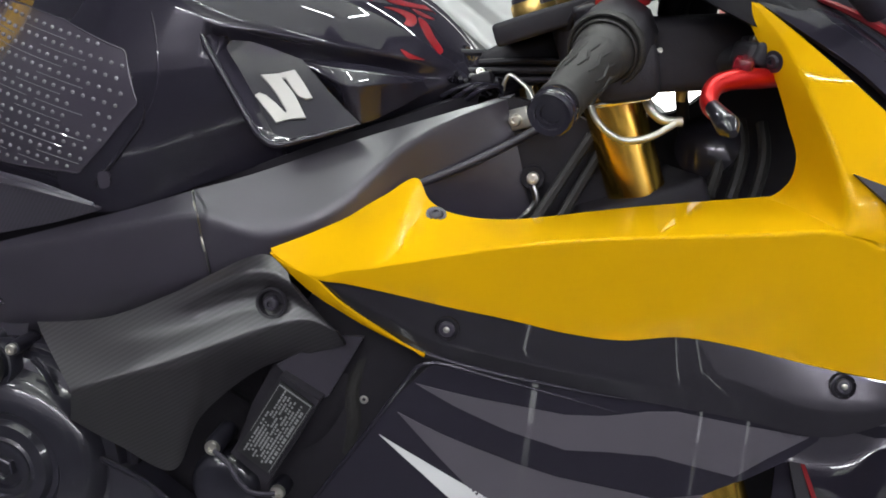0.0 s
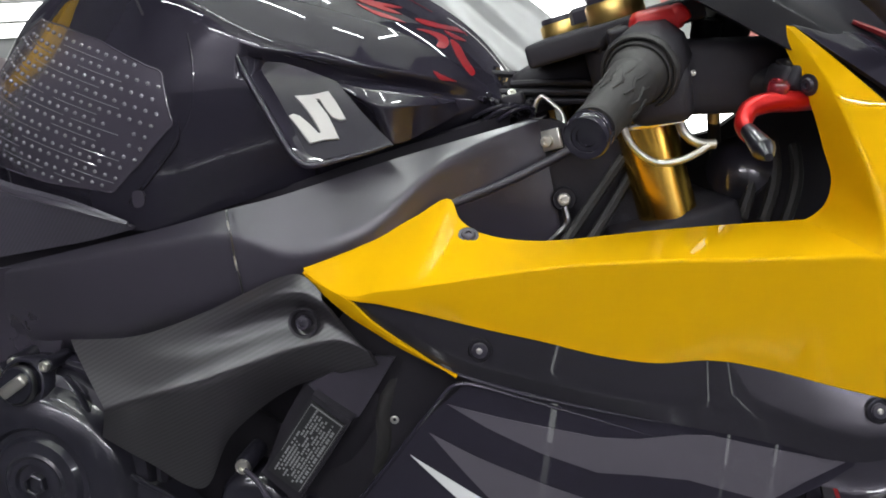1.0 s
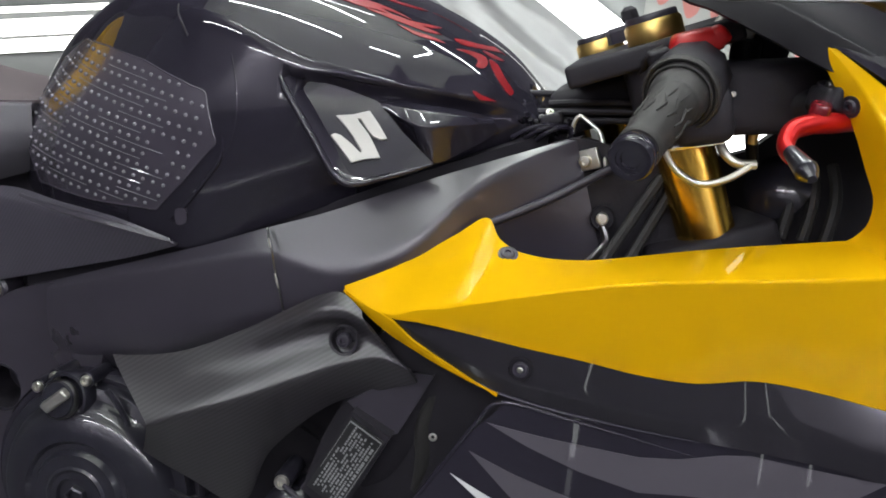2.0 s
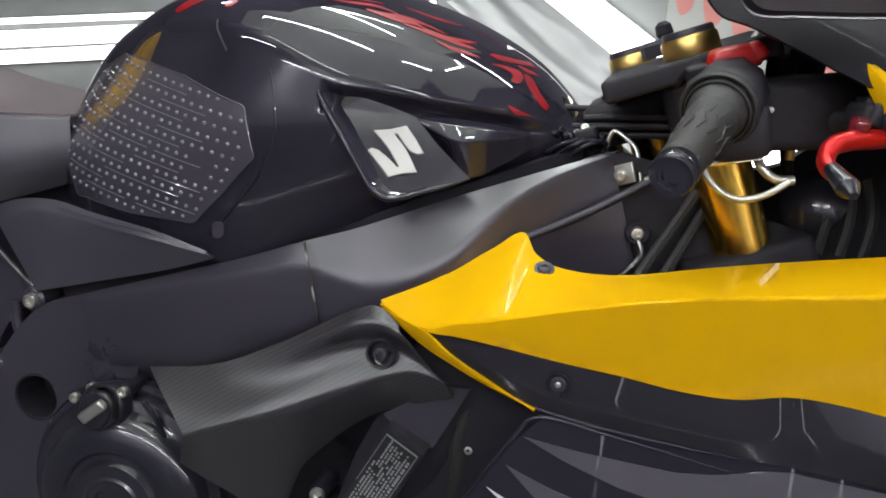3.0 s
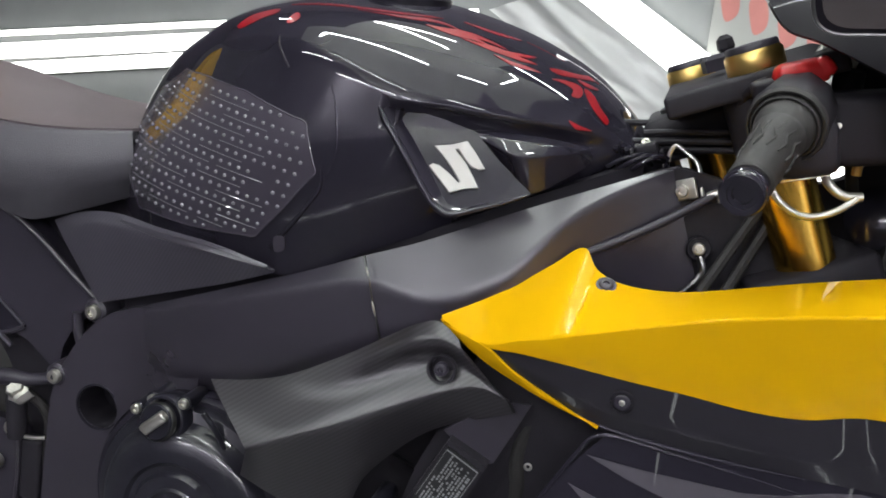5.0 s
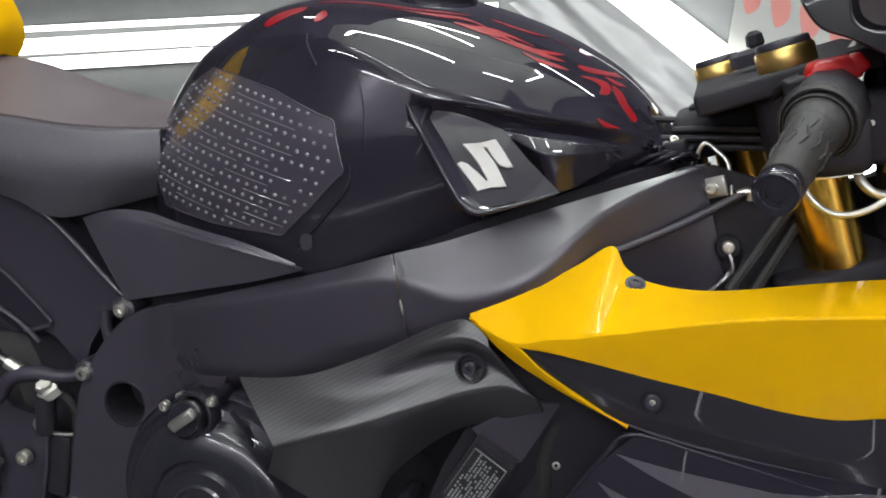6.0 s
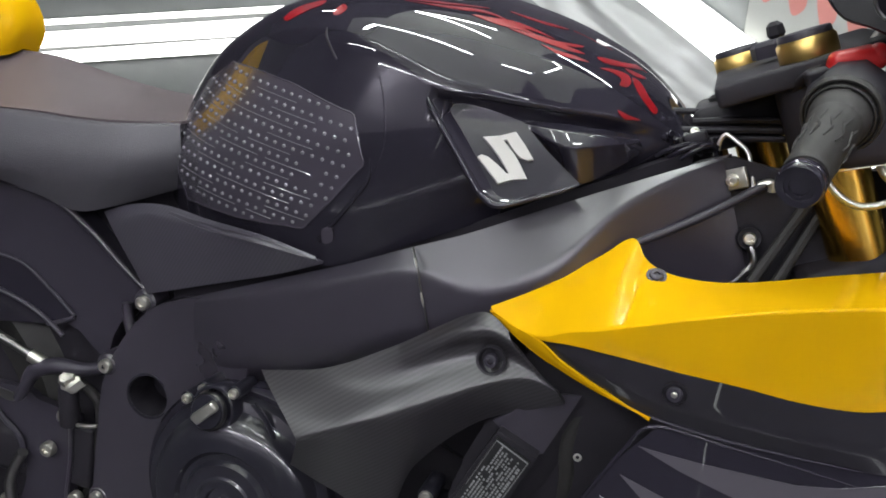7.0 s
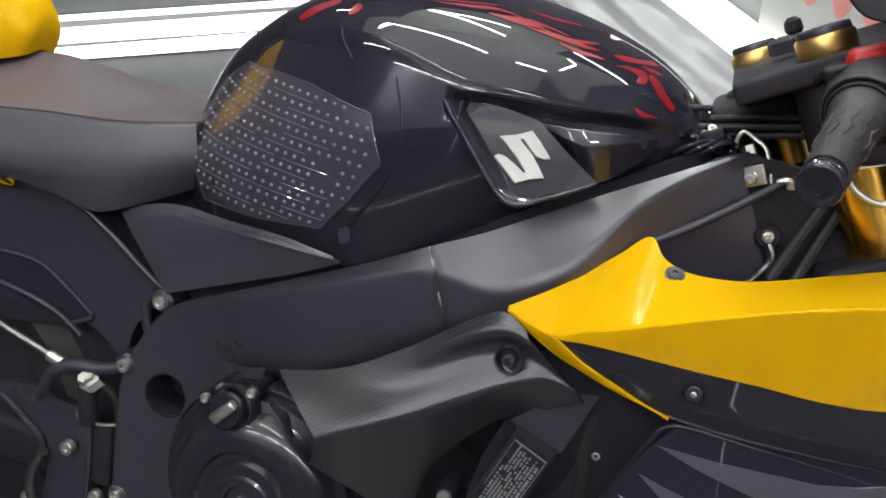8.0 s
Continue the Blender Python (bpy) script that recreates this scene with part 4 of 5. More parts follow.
part("radiator_hose", tube([(.20, -.20, .60), (.178, -.205, .565), (.168, -.208, .53), (.172, -.208, .50), (.165, -.205, .46), (.14, -.20, .42)], .010, 12, 40), RUBBER, bike, "black rubber hose")
bolt((.180, -.214, .522), (0, -1, .2), .0042, bike, STEEL, "hose_clamp_screw")
# dull black sheet added to darken the view past the fairing edge
part("fairing_gap_filler", sheet([(.10, .34), (.06, .44), (.10, .56), (.14, .635), (.24, .64), (.34, .62), (.40, .45), (.36, .34)], side(-.215), 0, .02, 1, 3), DEEP, bike, "added dull black filler sheet behind the fairing edge")
part("duct", tube([(.13, -.15, .60), (.16, -.18, .56), (.14, -.19, .50), (.10, -.18, .44)], .03, 16), DEEP, bike)

# rear set: bracket, pedal, rod
bracket = part("footrest_bracket", sheet([(-.60, .405), (-.565, .410), (-.546, .415), (-.524, .4145), (-.501, .414), (-.486, .404), (-.461, .400), (-.430, .392), (-.432, .369), (-.437, .328), (-.441, .298), (-.440, .24), (-.53, .22), (-.508, .282), (-.505, .312), (-.507, .346), (-.529, .365), (-.547, .382), (-.565, .394), (-.60, .396)], side(-.118), 0, .012, 2, 2), MATT, bike, "black footrest bracket")
# a grey metal oval fills the slot instead of a cut-out
part("bracket_slot", sheet([(-.544, .408), (-.530, .408), (-.514, .402), (-.519, .395), (-.533, .395), (-.544, .401)], side(-.118), .0015, .004, 2, 3), DARKSTEEL, bracket, "grey metal oval laid on the bracket's slot")
part("bracket_rib", tube([(-.565, -.122, .396), (-.547, -.123, .384), (-.529, -.123, .368), (-.509, -.123, .349), (-.506, -.123, .31)], .0035, 8, 40), MATT, bracket)
part("bracket_rib", tube([(-.436, -.123, .39), (-.437, -.123, .34), (-.443, -.123, .29), (-.445, -.123, .25)], .0030, 8, 40), FRAME, bracket)
part("brake_switch", block((.030, .020, .082), pose(-.424, -.112, .340, 0, 4, 0), .005), DEEP, bike, "black brake light switch behind the bracket")
part("switch_clip", tube([(-.432, -.126, .386), (-.412, -.128, .388), (-.396, -.127, .391)], .0026, 8), STEEL, bracket, "thin zinc clip")
part("master_body", lathe([(.012, -.03), (.012, .020), (.009, .026), (.009, .034), (0, .034)], (-.434, -.128, .415), (.05, -.1, 1), 20), DEEP, bracket, "black rear brake cylinder")
part("brake_rod", tube([(-.60, -.132, .513), (-.475, -.134, .466)], .0055, 12), DARKSTEEL, bike, "bright steel rod")
part("rod_joint", lathe([(.008, -.012), (.008, .012), (.006, .014), (0, .014)], (-.470, -.134, .464), (.93, 0, -.35), 16), STEEL, bike)
part("brake_pedal", tube([(-.383, -.128, .470), (-.41, -.132, .463), (-.445, -.135, .462), (-.475, -.136, .45), (-.49, -.136, .425), (-.50, -.136, .41)], (.007, .008, .010, .010, .008, .006), 12), MATT, bike)
for at, r in (((-.440, -.129, .396), .0095), ((-.465, -.129, .346), .0095), ((-.527, -.129, .264), .0085), ((-.427, -.129, .288), .009)):
    bolt(at, (0, -1, 0), r, bracket, STEEL, "bolt")
union = part("banjo_union", lathe([(.011, -.01), (.011, .0), (.008, .002), (.008, .014), (.006, .016), (0, .016)], (-.428, -.136, .444), (.1, -.7, .7), 6), STEEL, bracket)
part("banjo_cap", lathe([(.009, -.012), (.009, .004), (.0075, .006), (0, .006)], (-.424, -.140, .453), (.1, -.6, .8), 6), STEEL, bracket)
part("union_nut", lathe([(.009, -.014), (.009, .0), (.007, .004), (0, .004)], (-.420, -.142, .442), (-.6, -.6, -.6), 6), STEEL, bracket)
part("brake_hose", tube([(-.42, -.13, .445), (-.40, -.12, .42), (-.41, -.11, .34), (-.44, -.1, .25)], .006, 8), RUBBER, bike)
part("shift_link", tube([(-.50, -.130, .335), (-.52, -.130, .29), (-.515, -.130, .25)], .007, 10), DARKSTEEL, bike)
part("heel_guard_edge", tube([(-.62, -.107, .545), (-.55, -.109, .535), (-.49, -.110, .515), (-.455, -.110, .49)], .003, 8), FRAME, bike)
# flat gloss black sheet laid on the cover; nothing is sunk
part("side_recess", sheet([(-.62, .575), (-.569, .577), (-.512, .570), (-.473, .543), (-.439, .515), (-.455, .502), (-.499, .497), (-.574, .488), (-.62, .49)], side(-.1045), .0015, .003, 2), GLOSS, bike, "flat gloss black sheet marking the side cover's recess")
part("recess_rim", tube([(-.62, -.107, .579), (-.569, -.107, .579), (-.512, -.107, .572), (-.473, -.107, .545), (-.440, -.107, .517)], .0022, 8, 40), MATT, bike)
part("recess_rim", tube([(-.478, -.107, .500), (-.458, -.108, .507), (-.440, -.108, .515)], .0028, 8, 20), FRAME, bike)
part("swingarm", block((.55, .18, .07), pose(-.60, 0, .31, 0, 6, 0), .015), DEEP, bike, "dark swingarm")

# ------------------------------------------------------------------ steering
F = Vector((.392, 0, -.920)).normalized()
C = Vector((.920, 0, .392))
for top, far in ((Vector((.324, -.102, .908)), False), (Vector((.271, .100, .880)), True)):
    fork = part("fork_tube", lathe([(.0, -.004), (.0275, -.004), (.0275, .34), (.030, .35), (.030, .62), (.0, .62)], top + F * .02, F, 40), GOLD, bike, "gold anodised upside-down fork leg")
    part("fork_cap", lathe([(0, -.0145), (.010, -.0145), (.011, -.0095), (.024, -.009), (.0265, -.006), (.0265, .012), (.025, .014), (0, .014)], top, F, 36), GOLDCAP, fork, "gold fork cap")
    part("cap_adjuster", lathe([(0, -.0150), (.0225, -.0150), (.0240, -.0130), (.0240, -.0088), (0, -.0088)], top, F, 24), MATT, fork)
clamp = part("top_clamp", block((.160, .266, .021), Matrix.Translation(Vector((.3265, -.005, .8875))) @ Matrix((C, Vector((0, 1, 0)), -F)).transposed().to_4x4(), .004), DEEP, bike, "black triple clamp")
part("clamp_bolt", tube([(.352, -.128, .893), (.352, -.118, .893)], .005, 10), DARKSTEEL, clamp)
part("lower_clamp", block((.12, .27, .04), Matrix.Translation(Vector((.385, 0, .70))) @ Matrix((C, Vector((0, 1, 0)), -F)).transposed().to_4x4() @ pose(0, 0, 0, 0, 0, 14), .008), DEEP, bike)
part("clip_on_clamp", lathe([(.028, .028), (.036, .030), (.037, .034), (.037, .092), (.035, .096), (.028, .097)], (.324, -.102, .908), F, 40), DEEP, clamp, "black clip-on handlebar clamp")
part("stem_nut", lathe([(.02, 0), (.02, .012), (.016, .016), (0, .016)], (.30, 0, .893), -F, 6), MATT, clamp)
key = part("ignition_key", lathe([(0, .0), (.005, .0), (.0095, .006), (.0085, .015), (.004, .019), (0, .019)], (.303, -.001, .909), -F, 6), DEEP, bike, "black key in the ignition", angle=20)
part("key_shank", tube([(.301, 0, .915), (.306, 0, .895)], .004, 8), STEEL, key)

# right handlebar: grip, bar end, switch housing, brake lever
GE, GI = Vector((.318, -.327, .8175)), Vector((.351, -.200, .858))
G = (GE - GI).normalized()
grip = part("throttle_grip", lathe([(0, -.012), (.0318, -.012), (.0328, -.010), (.0328, -.003), (.0316, -.001), (.0300, -.001), (.0295, -.004), (.0282, -.004), (.0277, .001), (.0265, .002), (.0260, -.001), (.0250, -.001), (.0246, .006), (.0229, .018), (.0214, .020), (.0210, .022), (.0214, .024), (.0206, .028), (.0192, .048), (.0172, .105), (.0176, .112), (.0176, .117), (.0165, .119), (0, .119)], GI, G, 40), RUBBER, bike, "black rubber throttle grip")
s = G.orthogonal().normalized()
c = G.cross(s)
for k in range(12):
    for turn, start in ((.16, .034), (.16, .062), (-.30, .048)):
        q = radians(30 * k) + (0 if turn > 0 else .26)
        ring = [s * math.cos(q + turn * u) + c * math.sin(q + turn * u) for u in (0, .5, 1)]
        part("grip_rib", tube([GI + G * (start + .010 * u) + d * r for u, d, r in zip((0, 1, 2), ring, (.0200, .0194, .0189) if start < .04 else (.0194, .0190, .0186))], (.0006, .0014, .0006), 6, 10), RUBBER, grip)
part("bar_end", lathe([(0, 0), (.0165, 0), (.0176, .002), (.0176, .006), (.0169, .0066), (.0169, .0078), (.0176, .0084), (.0175, .0125), (.0158, .0150), (.0140, .0142), (.0110, .0142), (.0106, .0128), (.0078, .0128), (.0072, .0105), (0, .0105)], GE - G * .014, G, 40), GLOSS, grip, "polished black bar end weight")
part("handlebar", tube([GI, GI - G * .06, GI - G * .10], .0115, 14), DEEP, bike)
house = part("switch_housing", lathe([(0, -.060), (.026, -.060), (.032, -.054), (.0345, -.03), (.0345, -.012), (.033, -.008), (0, -.008)], GI, G, 10), DEEP, bike, "black throttle and switch housing")
part("switch_box", block((.054, .050, .050), pose(.371, -.170, .8420, 0, -14, 8), .012), DEEP, house, "black lower half of the switch housing")
part("stop_switch", block((.050, .026, .020), Matrix.Translation(Vector((.360, -.150, .902))) @ pose(0, 0, 0, 10, -18, 10), .007, .8), REDPLASTIC, house, "red engine stop switch")
part("stop_switch_rocker", block((.022, .02, .018), Matrix.Translation(Vector((.377, -.150, .909))) @ pose(0, 0, 0, 10, -40, 10), .006, .7), REDPLASTIC, house)
part("loop_bracket", tube([(.347, -.195, .812), (.353, -.2, .802), (.364, -.202, .793), (.379, -.202, .788), (.398, -.2, .793), (.418, -.19, .806)], .0031, 10, 40), STEEL, house, "polished loop bracket")
part("loop_bar", tube([(.345, -.19, .811), (.395, -.18, .824)], .003, 8), CHROME, house)
part("loop_bracket", tube([(.392, -.16, .828), (.396, -.17, .815), (.408, -.175, .806), (.425, -.172, .806)], .0042, 10), STEEL, house)
lever = part("brake_lever", tube([(.505, -.160, .852), (.480, -.192, .851), (.457, -.210, .849), (.441, -.222, .843), (.4365, -.234, .832), (.441, -.250, .825)], (.0085, .0090, .0095, .0090, .0078, .0066), 14, 40, 0.9), REDMETAL, bike, "red anodised folding brake lever")
part("lever_knuckle", block((.022, .018, .020), pose(.478, -.185, .868, 0, 20, 30), .004), DEEP, lever)
part("lever_screw", lathe([(.005, -.01), (.005, .008), (.003, .010), (0, .010)], (.470, -.180, .874), (.2, -.3, 1), 8), DARKSTEEL, lever)
part("lever_tip", tube([(.439, -.246, .829), (.444, -.258, .824), (.450, -.272, .818), (.4525, -.281, .8145)], (.0062, .0078, .0096, .0035), 14), CASE, lever, "dark glossy lever tip")
master = part("brake_master_cylinder", block((.11, .05, .064), pose(.425, -.125, .861, 0, -8, 12), .010), DEEP, bike, "black brake master cylinder")
part("cylinder_barrel", tube([(.40, -.10, .85), (.47, -.14, .86)], .016, 16), DEEP, master)
part("lever_pivot", lathe([(.012, -.014), (.012, .014), (.008, .016), (0, .016)], (.472, -.17, .866), (.1, -.2, 1), 20), DEEP, master)
part("fluid_reservoir", lathe([(.02, -.03), (.022, .02), (.018, .024), (0, .024)], (.43, -.06, .905), (0, 0, 1), 24), DEEP, master)

for at, way, r in (((.404, -.150, .842), (0, -1, .3), .0030), ((.398, -.158, .862), (.1, -1, .2), .0026)):
    bolt(at, way, r, master, STEEL, "bolt", "small bright bolt")
part("switch_screw_boss", block((.020, .012, .014), pose(.331, -.170, .886, 10, -20, 15), .003), DEEP, house)
part("cable_guide", tube([(.335, -.165, .893), (.325, -.150, .886), (.318, -.130, .872), (.316, -.115, .850)], .0042, 10), DEEP, house, "black throttle cable guide")
part("hose_fitting", tube([(.424, -.120, .845), (.4245, -.122, .835), (.425, -.124, .824), (.425, -.124, .818)], (.0065, .0065, .0045, .0045), 10), GOLDCAP, master, "small brass hose fitting")
part("reservoir_bracket", block((.012, .006, .050), pose(.408, -.075, .905, 0, 12, 0), .002), STEEL, master, "bright reservoir bracket")
part("reservoir_hose", tube([(.420, -.075, .895), (.405, -.09, .890), (.400, -.10, .875), (.405, -.105, .862)], .006, 10), RUBBER, master)

part("fluid_cup", lathe([(.012, -.02), (.014, -.008), (.014, .006), (.011, .009), (0, .009)], (.409, -.085, .900), (0, 0, 1), 24), DEEP, master, "small black fluid cup")
part("cup_bolt", lathe([(.004, -.01), (.004, .004), (.003, .006), (0, .006)], (.398, -.088, .910), (0, -.3, 1), 6), STEEL, master)
part("banjo_bolt", tube([(.380, -.08, .918), (.385, -.08, .926), (.392, -.078, .922)], .0036, 8), STEEL, master)
part("lever_adjuster", lathe([(.0085, -.006), (.0085, .004), (.007, .006), (0, .006)], (.462, -.205, .8605), (.1, -.25, 1), 12), DARKRED, lever, "dark red lever adjuster wheel")
part("perch", block((.030, .030, .022), pose(.474, -.175, .866, 0, 10, 25), .005), DEEP, master)
for k in range(3):
    part("wire", tube([(.455 + .012 * k, -.11, .90 - .006 * k), (.460 + .011 * k, -.125, .885), (.468 + .009 * k, -.13, .872), (.485, -.12, .86)], .0022, 6), DEEP, bike)

# cables, hook, rod and stay
hook = part("wire_hook", tube([(.262, -.08, .803), (.263, -.08, .813), (.267, -.08, .819), (.278, -.083, .814), (.289, -.088, .806), (.295, -.095, .790), (.299, -.10, .776)], .0022, 8, 40), STEEL, bike, "bent zinc wire hook")
tab = part("hook_tab", block((.026, .004, .020), pose(.281, -.103, .781, 0, -22, -25), .0015), STEEL, bike, "small zinc bracket plate")
bolt((.279, -.107, .780), (-.2, -1, 0), .006, tab, STEEL)
part("stay_rod", tube([(.200, -.150, .716), (.255, -.128, .745), (.309, -.112, .781)], .0042, 10), MATT, bike, "black thin stay rod")
part("rod_end", tube([(.303, -.112, .779), (.313, -.112, .783), (.315, -.112, .775)], .004, 8), STEEL, bike)
part("stud_seat", lathe([(.012, -.01), (.012, -.001), (.0105, .001), (.008, -.001), (0, -.001)], (.303, -.110, .728), (0, -1, .1), 24), DEEP, bike)
bolt((.303, -.112, .728), (0, -1, .1), .0062, bike, STEEL, "stud")
part("cable", tube([(.304, -.116, .722), (.309, -.118, .708), (.302, -.12, .695), (.29, -.12, .68)], .0034, 8), DARKSTEEL, bike)
for k, (y, z) in enumerate(((-.066, .832), (-.068, .823), (-.062, .814), (-.05, .838))):
    part("cable", tube([(.235 - .01 * k, y, z - .006), (.27, y - .005, z), (.32, y - .01, z + .006), (.37, y, z + .008)], .0034, 8), DEEP, bike)
part("cable", tube([(.352, -.105, .775), (.332, -.115, .735), (.310, -.125, .69)], .0055, 8), RUBBER, bike)
part("cable", tube([(.362, -.100, .76), (.345, -.110, .72), (.328, -.12, .68)], .0055, 8), RUBBER, bike)
part("tank_mount", block((.022, .03, .012), pose(.240, -.070, .812, 0, -22, 0), .003), DEEP, bike)
for at, way, r in (((.225, -.083, .808), (.2, -1, .3), .006), ((.246, -.084, .806), (-.3, -1, .4), .005), ((.256, -.076, .812), (.4, -.6, .8), .0055), ((.218, -.088, .800), (0, -1, .2), .005)):
    part("clip_stud", lathe([(r * .7, -.012), (r * .7, -.001), (r * .6, 0), (r * .35, .001), (r * .3, .005), (0, .005)], at, way, 6), DEEP, bike)
bolt((.238, -.078, .818), (0, -.9, .6), .0045, bike, STEEL, "bolt")
part("stem_collar", lathe([(.020, -.02), (.024, -.018), (.024, .010), (.020, .013), (0, .013)], (.274, 0, .837), F, 28), DARKSTEEL, bike, "grey metal collar under the triple clamp")
random.seed(11)
for k in range(14):
    at = Vector((random.uniform(.205, .262), random.uniform(-.096, -.070), random.uniform(.797, .815)))
    way = (random.uniform(-.5, .5), -1, random.uniform(.1, .9))
    r = random.uniform(.0022, .0042)
    part("clip", lathe([(r, -.010), (r, 0), (r * .7, r * .5), (r * .4, r * .5), (r * .35, 0), (0, 0)], at, way, 8), GLOSS if k % 4 else DARKSTEEL, bike)
for k in range(3):
    part("breather_tube", tube([(.205 + .012 * k, -.092, .792), (.222 + .010 * k, -.096, .803), (.240 + .008 * k, -.090, .808), (.262, -.080, .806 - .004 * k)], .0026, 8, 24), GLOSS, bike)
part("head_cover", block((.10, .13, .045), pose(.285, 0, .832, 0, -22, 0), .010), DEEP, bike)

# inside of the front fairing and its far side
# black sheet added to block the view through the fairing's dark inside
part("fairing_back_sheet", sheet([(.34, .60), (.34, .775), (.40, .778), (.428, .783), (.445, .790), (.456, .799), (.470, .813), (.52, .84), (.60, .80), (.66, .62)], side(.06), 0, .03, 2), DEEP, bike, "added black sheet closing the inside of the front fairing")
for k in range(3):
    part("hose", tube([(.47 + .02 * k, -.06, .80), (.475 + .02 * k, -.08, .77), (.47 + .02 * k, -.09, .73)], .006, 8), RUBBER, bike)
part("brake_hose", tube([(.436, -.05, .86), (.432, -.04, .83), (.437, -.04, .80), (.445, -.04, .77)], .0065, 10), RUBBER, bike)
part("brake_hose", tube([(.405, -.06, .85), (.402, -.05, .83), (.395, -.045, .80)], .006, 10), RUBBER, bike)
part("horn", lathe([(.03, -.01), (.032, .0), (.02, .008), (.008, .012), (0, .012)], (.462, -.07, .775), (-.4, -.8, .4), 28), CASE, bike, "grey round horn")
part("radiator", block((.05, .36, .28), pose(.42, 0, .53, 0, -12, 0), .01), DEEP, bike)

# screen and nose
SCREEN_LOW = [(.324, -.170, .957), (.341, -.175, .937), (.366, -.178, .930), (.404, -.182, .916), (.444, -.186, .900), (.50, -.195, .878), (.56, -.205, .842), (.64, -.215, .79)]
SCREEN_MID = [(.335, -.150, .985), (.36, -.158, .972), (.39, -.165, .962), (.43, -.170, .948), (.47, -.176, .932), (.53, -.186, .906), (.59, -.196, .872), (.67, -.205, .82)]
SCREEN_TOP = [(.35, 0, 1.08), (.38, 0, 1.07), (.42, 0, 1.055), (.46, 0, 1.04), (.50, 0, 1.02), (.56, 0, .99), (.64, 0, .95), (.74, 0, .88)]
screen = part("windscreen", patch([SCREEN_LOW, SCREEN_MID, SCREEN_TOP], 40, [0.35], 7), GLASSY, bike, "dark tinted windscreen with glossy edge", thick=0.004)
far_low = [(x, -y, z + .035) for x, y, z in SCREEN_LOW]
part("windscreen_far_half", patch([SCREEN_TOP, [(x, -y, z + .02) for x, y, z in SCREEN_MID], far_low], 40, [0.35], 7), GLASSY, bike, thick=0.004)
NOSE_A = [(.466, -.183, .911), (.50, -.197, .893), (.55, -.213, .866), (.60, -.224, .828), (.68, -.232, .765)]
NOSE_B = [(.50, -.178, .915), (.54, -.186, .90), (.59, -.195, .872), (.64, -.203, .835), (.72, -.20, .77)]
part("nose_cowl", patch([NOSE_A, NOSE_B, [(a, b + .05, c + .02) for a, b, c in NOSE_B]], 24, [.3]), GLOSS, bike, "gloss black nose cowl with red stripes", thick=.004)

for k in range(3):
    part("nose_stripe", tube([(.515 + .004 * k, -.170 + .012 * k, .918 - .014 * k), (.555 + .004 * k, -.176 + .012 * k, .905 - .014 * k), (.61, -.184 + .012 * k, .878 - .014 * k)], (.002, .004, .004), 6, 16), RED, bike, "red stripe on the nose")
MIRROR = [(.340, .992), (.339, .972), (.341, .952), (.346, .941), (.356, .9355), (.384, .937), (.43, .941), (.47, .947), (.49, .965), (.48, .995), (.41, 1.004)]


def mirror_face(a, b):
    return Vector((a, -.335 - .30 * (b - .935), b)), Vector((0, -1, -.30)).normalized()


mirror = part("mirror_housing", sheet(MIRROR, mirror_face, 0, .04, 2, 4), GLASSY, bike, "black rear-view mirror")
part("mirror_rim", tube([tuple(mirror_face(a, b)[0]) for a, b in MIRROR + MIRROR[:1]], .0013, 8, 120), DARKSTEEL, mirror, "bright mirror rim")
part("mirror_glass", sheet([(.414 + (a - .414) * .93, .968 + (b - .968) * .86) for a, b in MIRROR], mirror_face, .001, .001, 2, 4), MIRRORGLASS, mirror, "dark mirror glass")
part("mirror_stalk", tube([(.425, -.30, .962), (.50, -.24, .945), (.56, -.18, .915)], (.012, .010, .012), 12), MATT, mirror)

# draped plastic sheet before the wall
sheeting = thing("plastic_sheet", (0, 0, 0), "crumpled pale plastic sheet hanging at the wall", "plastic sheet")
rows = []
for u in np.linspace(0, 1, 40):
    row = []
    for v in np.linspace(0, 1, 24):
        fold = noise.noise(Vector((u * 3.0, v * 3.5, 0.3))) * .05 + noise.noise(Vector((u * 14.0, v * 9.0, 4.0))) * .010
        row.append(Vector((-.55 + 1.15 * u + .28 * v, 2.90 + fold, 0.93 - .72 * u + .12 * v)))
    rows.append(row)
part("sheet", grid_mesh(rows), SHEETING, sheeting, thick=.002)

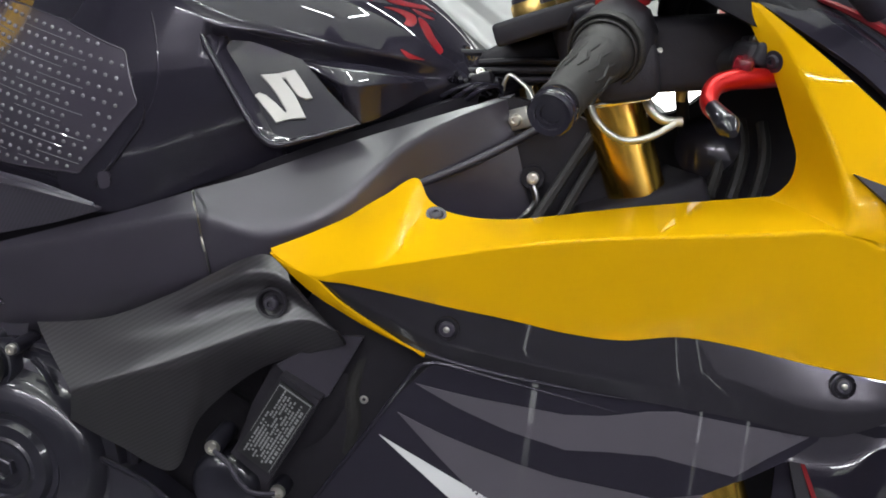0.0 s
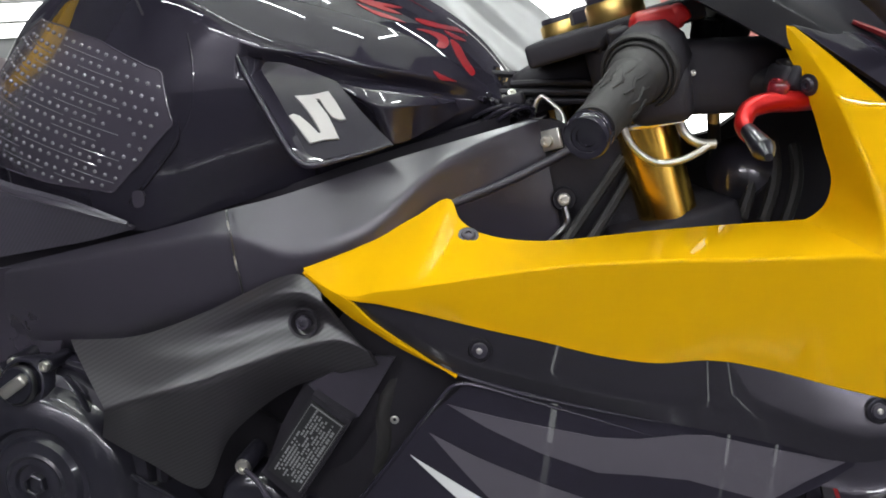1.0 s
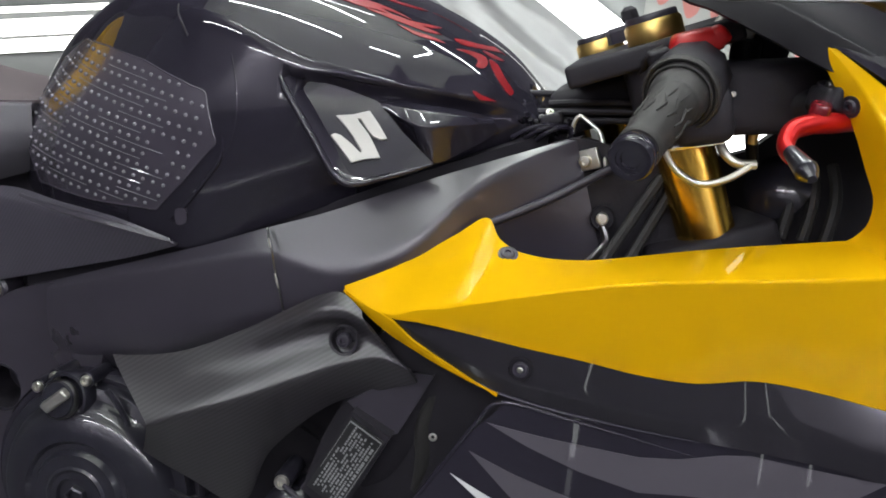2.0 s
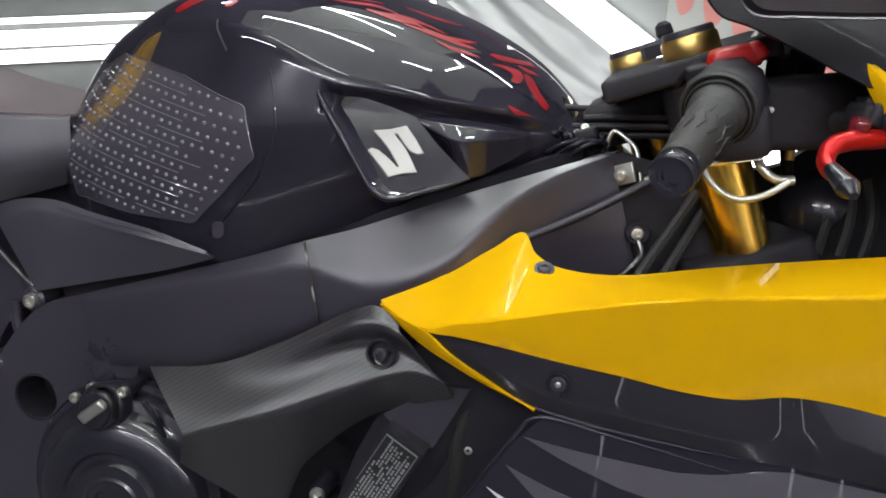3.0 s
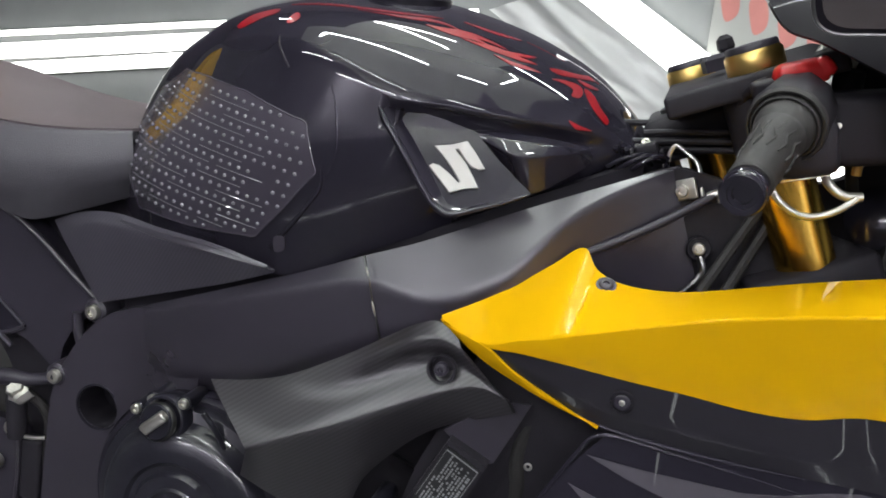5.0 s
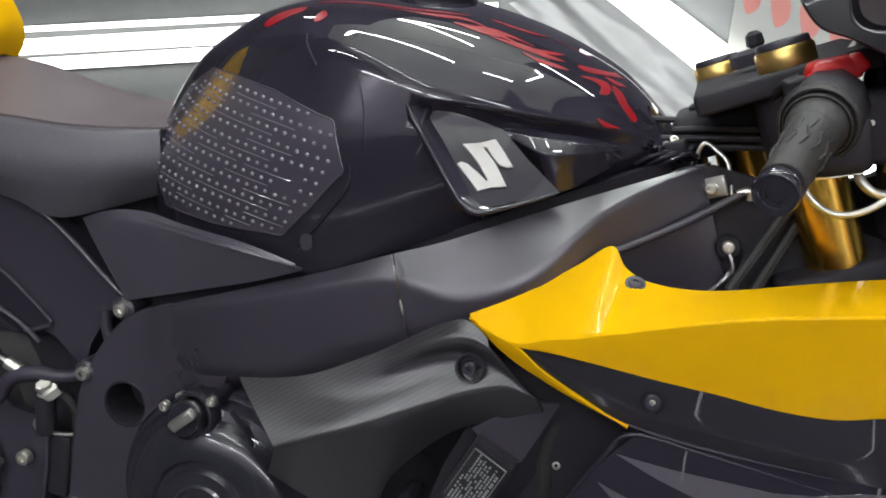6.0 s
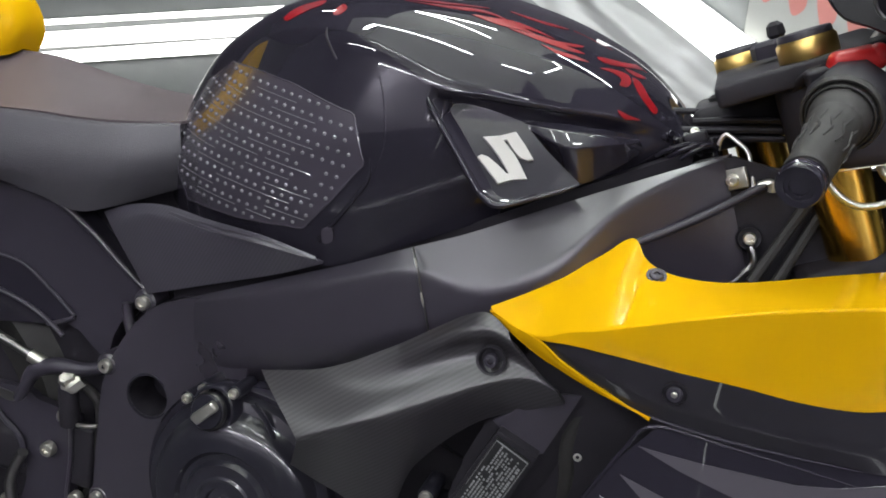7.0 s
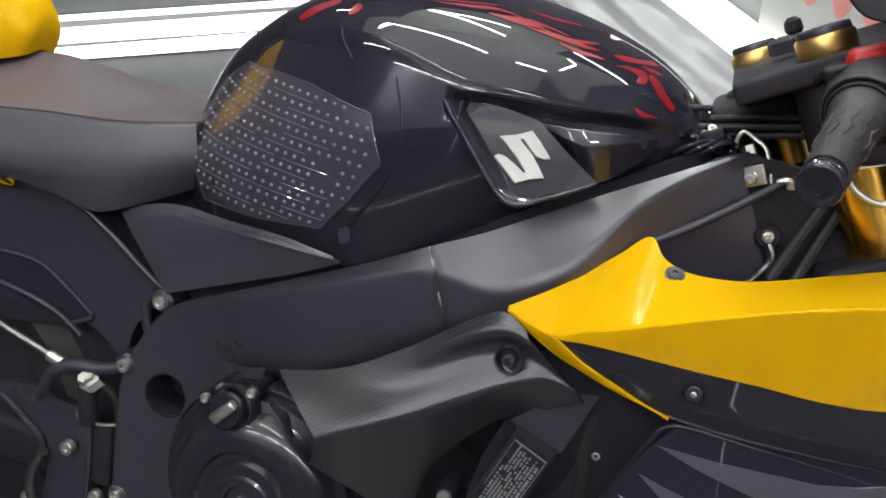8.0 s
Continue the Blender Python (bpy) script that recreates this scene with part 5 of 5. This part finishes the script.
# front lower panel and fender
front = part("front_panel", sheet([(.570, .566), (.62, .602), (.70, .612), (.71, .578), (.63, .560)], side(-.205), 0, .006, 2), GLOSS, bike, "gloss black front panel with a grey stripe")
part("stripe", sheet([(.590, .570), (.62, .588), (.70, .598), (.70, .582), (.63, .572)], side(-.205), .001, .001, 2), GREY, front)
FENDER_CROWN = [(.53, 0, .57), (.60, 0, .625), (.67, 0, .635), (.75, 0, .625), (.85, 0, .56)]
FENDER_SHOULDER = [(.54, -.066, .54), (.60, -.066, .60), (.67, -.066, .61), (.75, -.066, .60), (.85, -.066, .53)]
FENDER_WAIST = [(.578, -.105, .476), (.617, -.105, .477), (.649, -.105, .483), (.682, -.105, .503), (.79, -.105, .515)]
FENDER_BLADE = [(.572, -.165, .400), (.600, -.170, .395), (.635, -.172, .400), (.668, -.170, .415), (.78, -.16, .43)]
fender = part("front_fender", mirrored(patch([FENDER_CROWN, FENDER_SHOULDER, FENDER_WAIST, FENDER_BLADE], 40, [.4, .12])), GLOSS, bike, "gloss black front fender with red stripes", thick=.004)


def fender_face(a, b):
    return Vector((a - .008 * b, -.105 - .065 * b, .477 + .5 * max(0, a - .64) - .080 * b)), Vector((0, -.78, .63)).normalized()


for poly, mat, tag in (([(.590, .0), (.601, .0), (.622, .5), (.648, 1), (.626, 1), (.606, .5)], DEEP, "dull black stripe"), ([(.601, .0), (.605, .0), (.630, .5), (.655, 1), (.649, 1), (.624, .5)], RED, "red stripe"), ([(.664, .62), (.70, .42), (.70, .60), (.662, .80)], RED, "red stripe")):
    part("stripe", sheet(poly, fender_face, .0035, .003, 3), mat, fender, tag)
for k in range(3):
    part("stripe", tube([(.60 + .02 * k, -.0685, .575 - .014 * k), (.66 + .02 * k, -.0685, .565 - .014 * k), (.73 + .02 * k, -.0685, .56 - .014 * k)], (.002, .005, .002), 8, 16), RED, fender, "red stripe")

# wheels
def wheel(x, z, r, w, name):
    t = part(name, lathe([(r - .10, -w * .42), (r - .05, -w * .5), (r - .015, -w * .36), (r, 0), (r - .015, w * .36), (r - .05, w * .5), (r - .10, w * .42)], (x, 0, z), (0, 1, 0), 64), RUBBER, bike, "black tyre")
    part("rim", lathe([(.03, -.06), (.05, -.05), (r - .13, -.02), (r - .10, -w * .42), (r - .10, w * .42), (r - .13, .02), (.05, .05), (.03, .06)], (x, 0, z), (0, 1, 0), 48), DEEP, t)


wheel(.70, .30, .30, .12, "front_wheel")
wheel(-.74, .315, .315, .19, "rear_wheel")
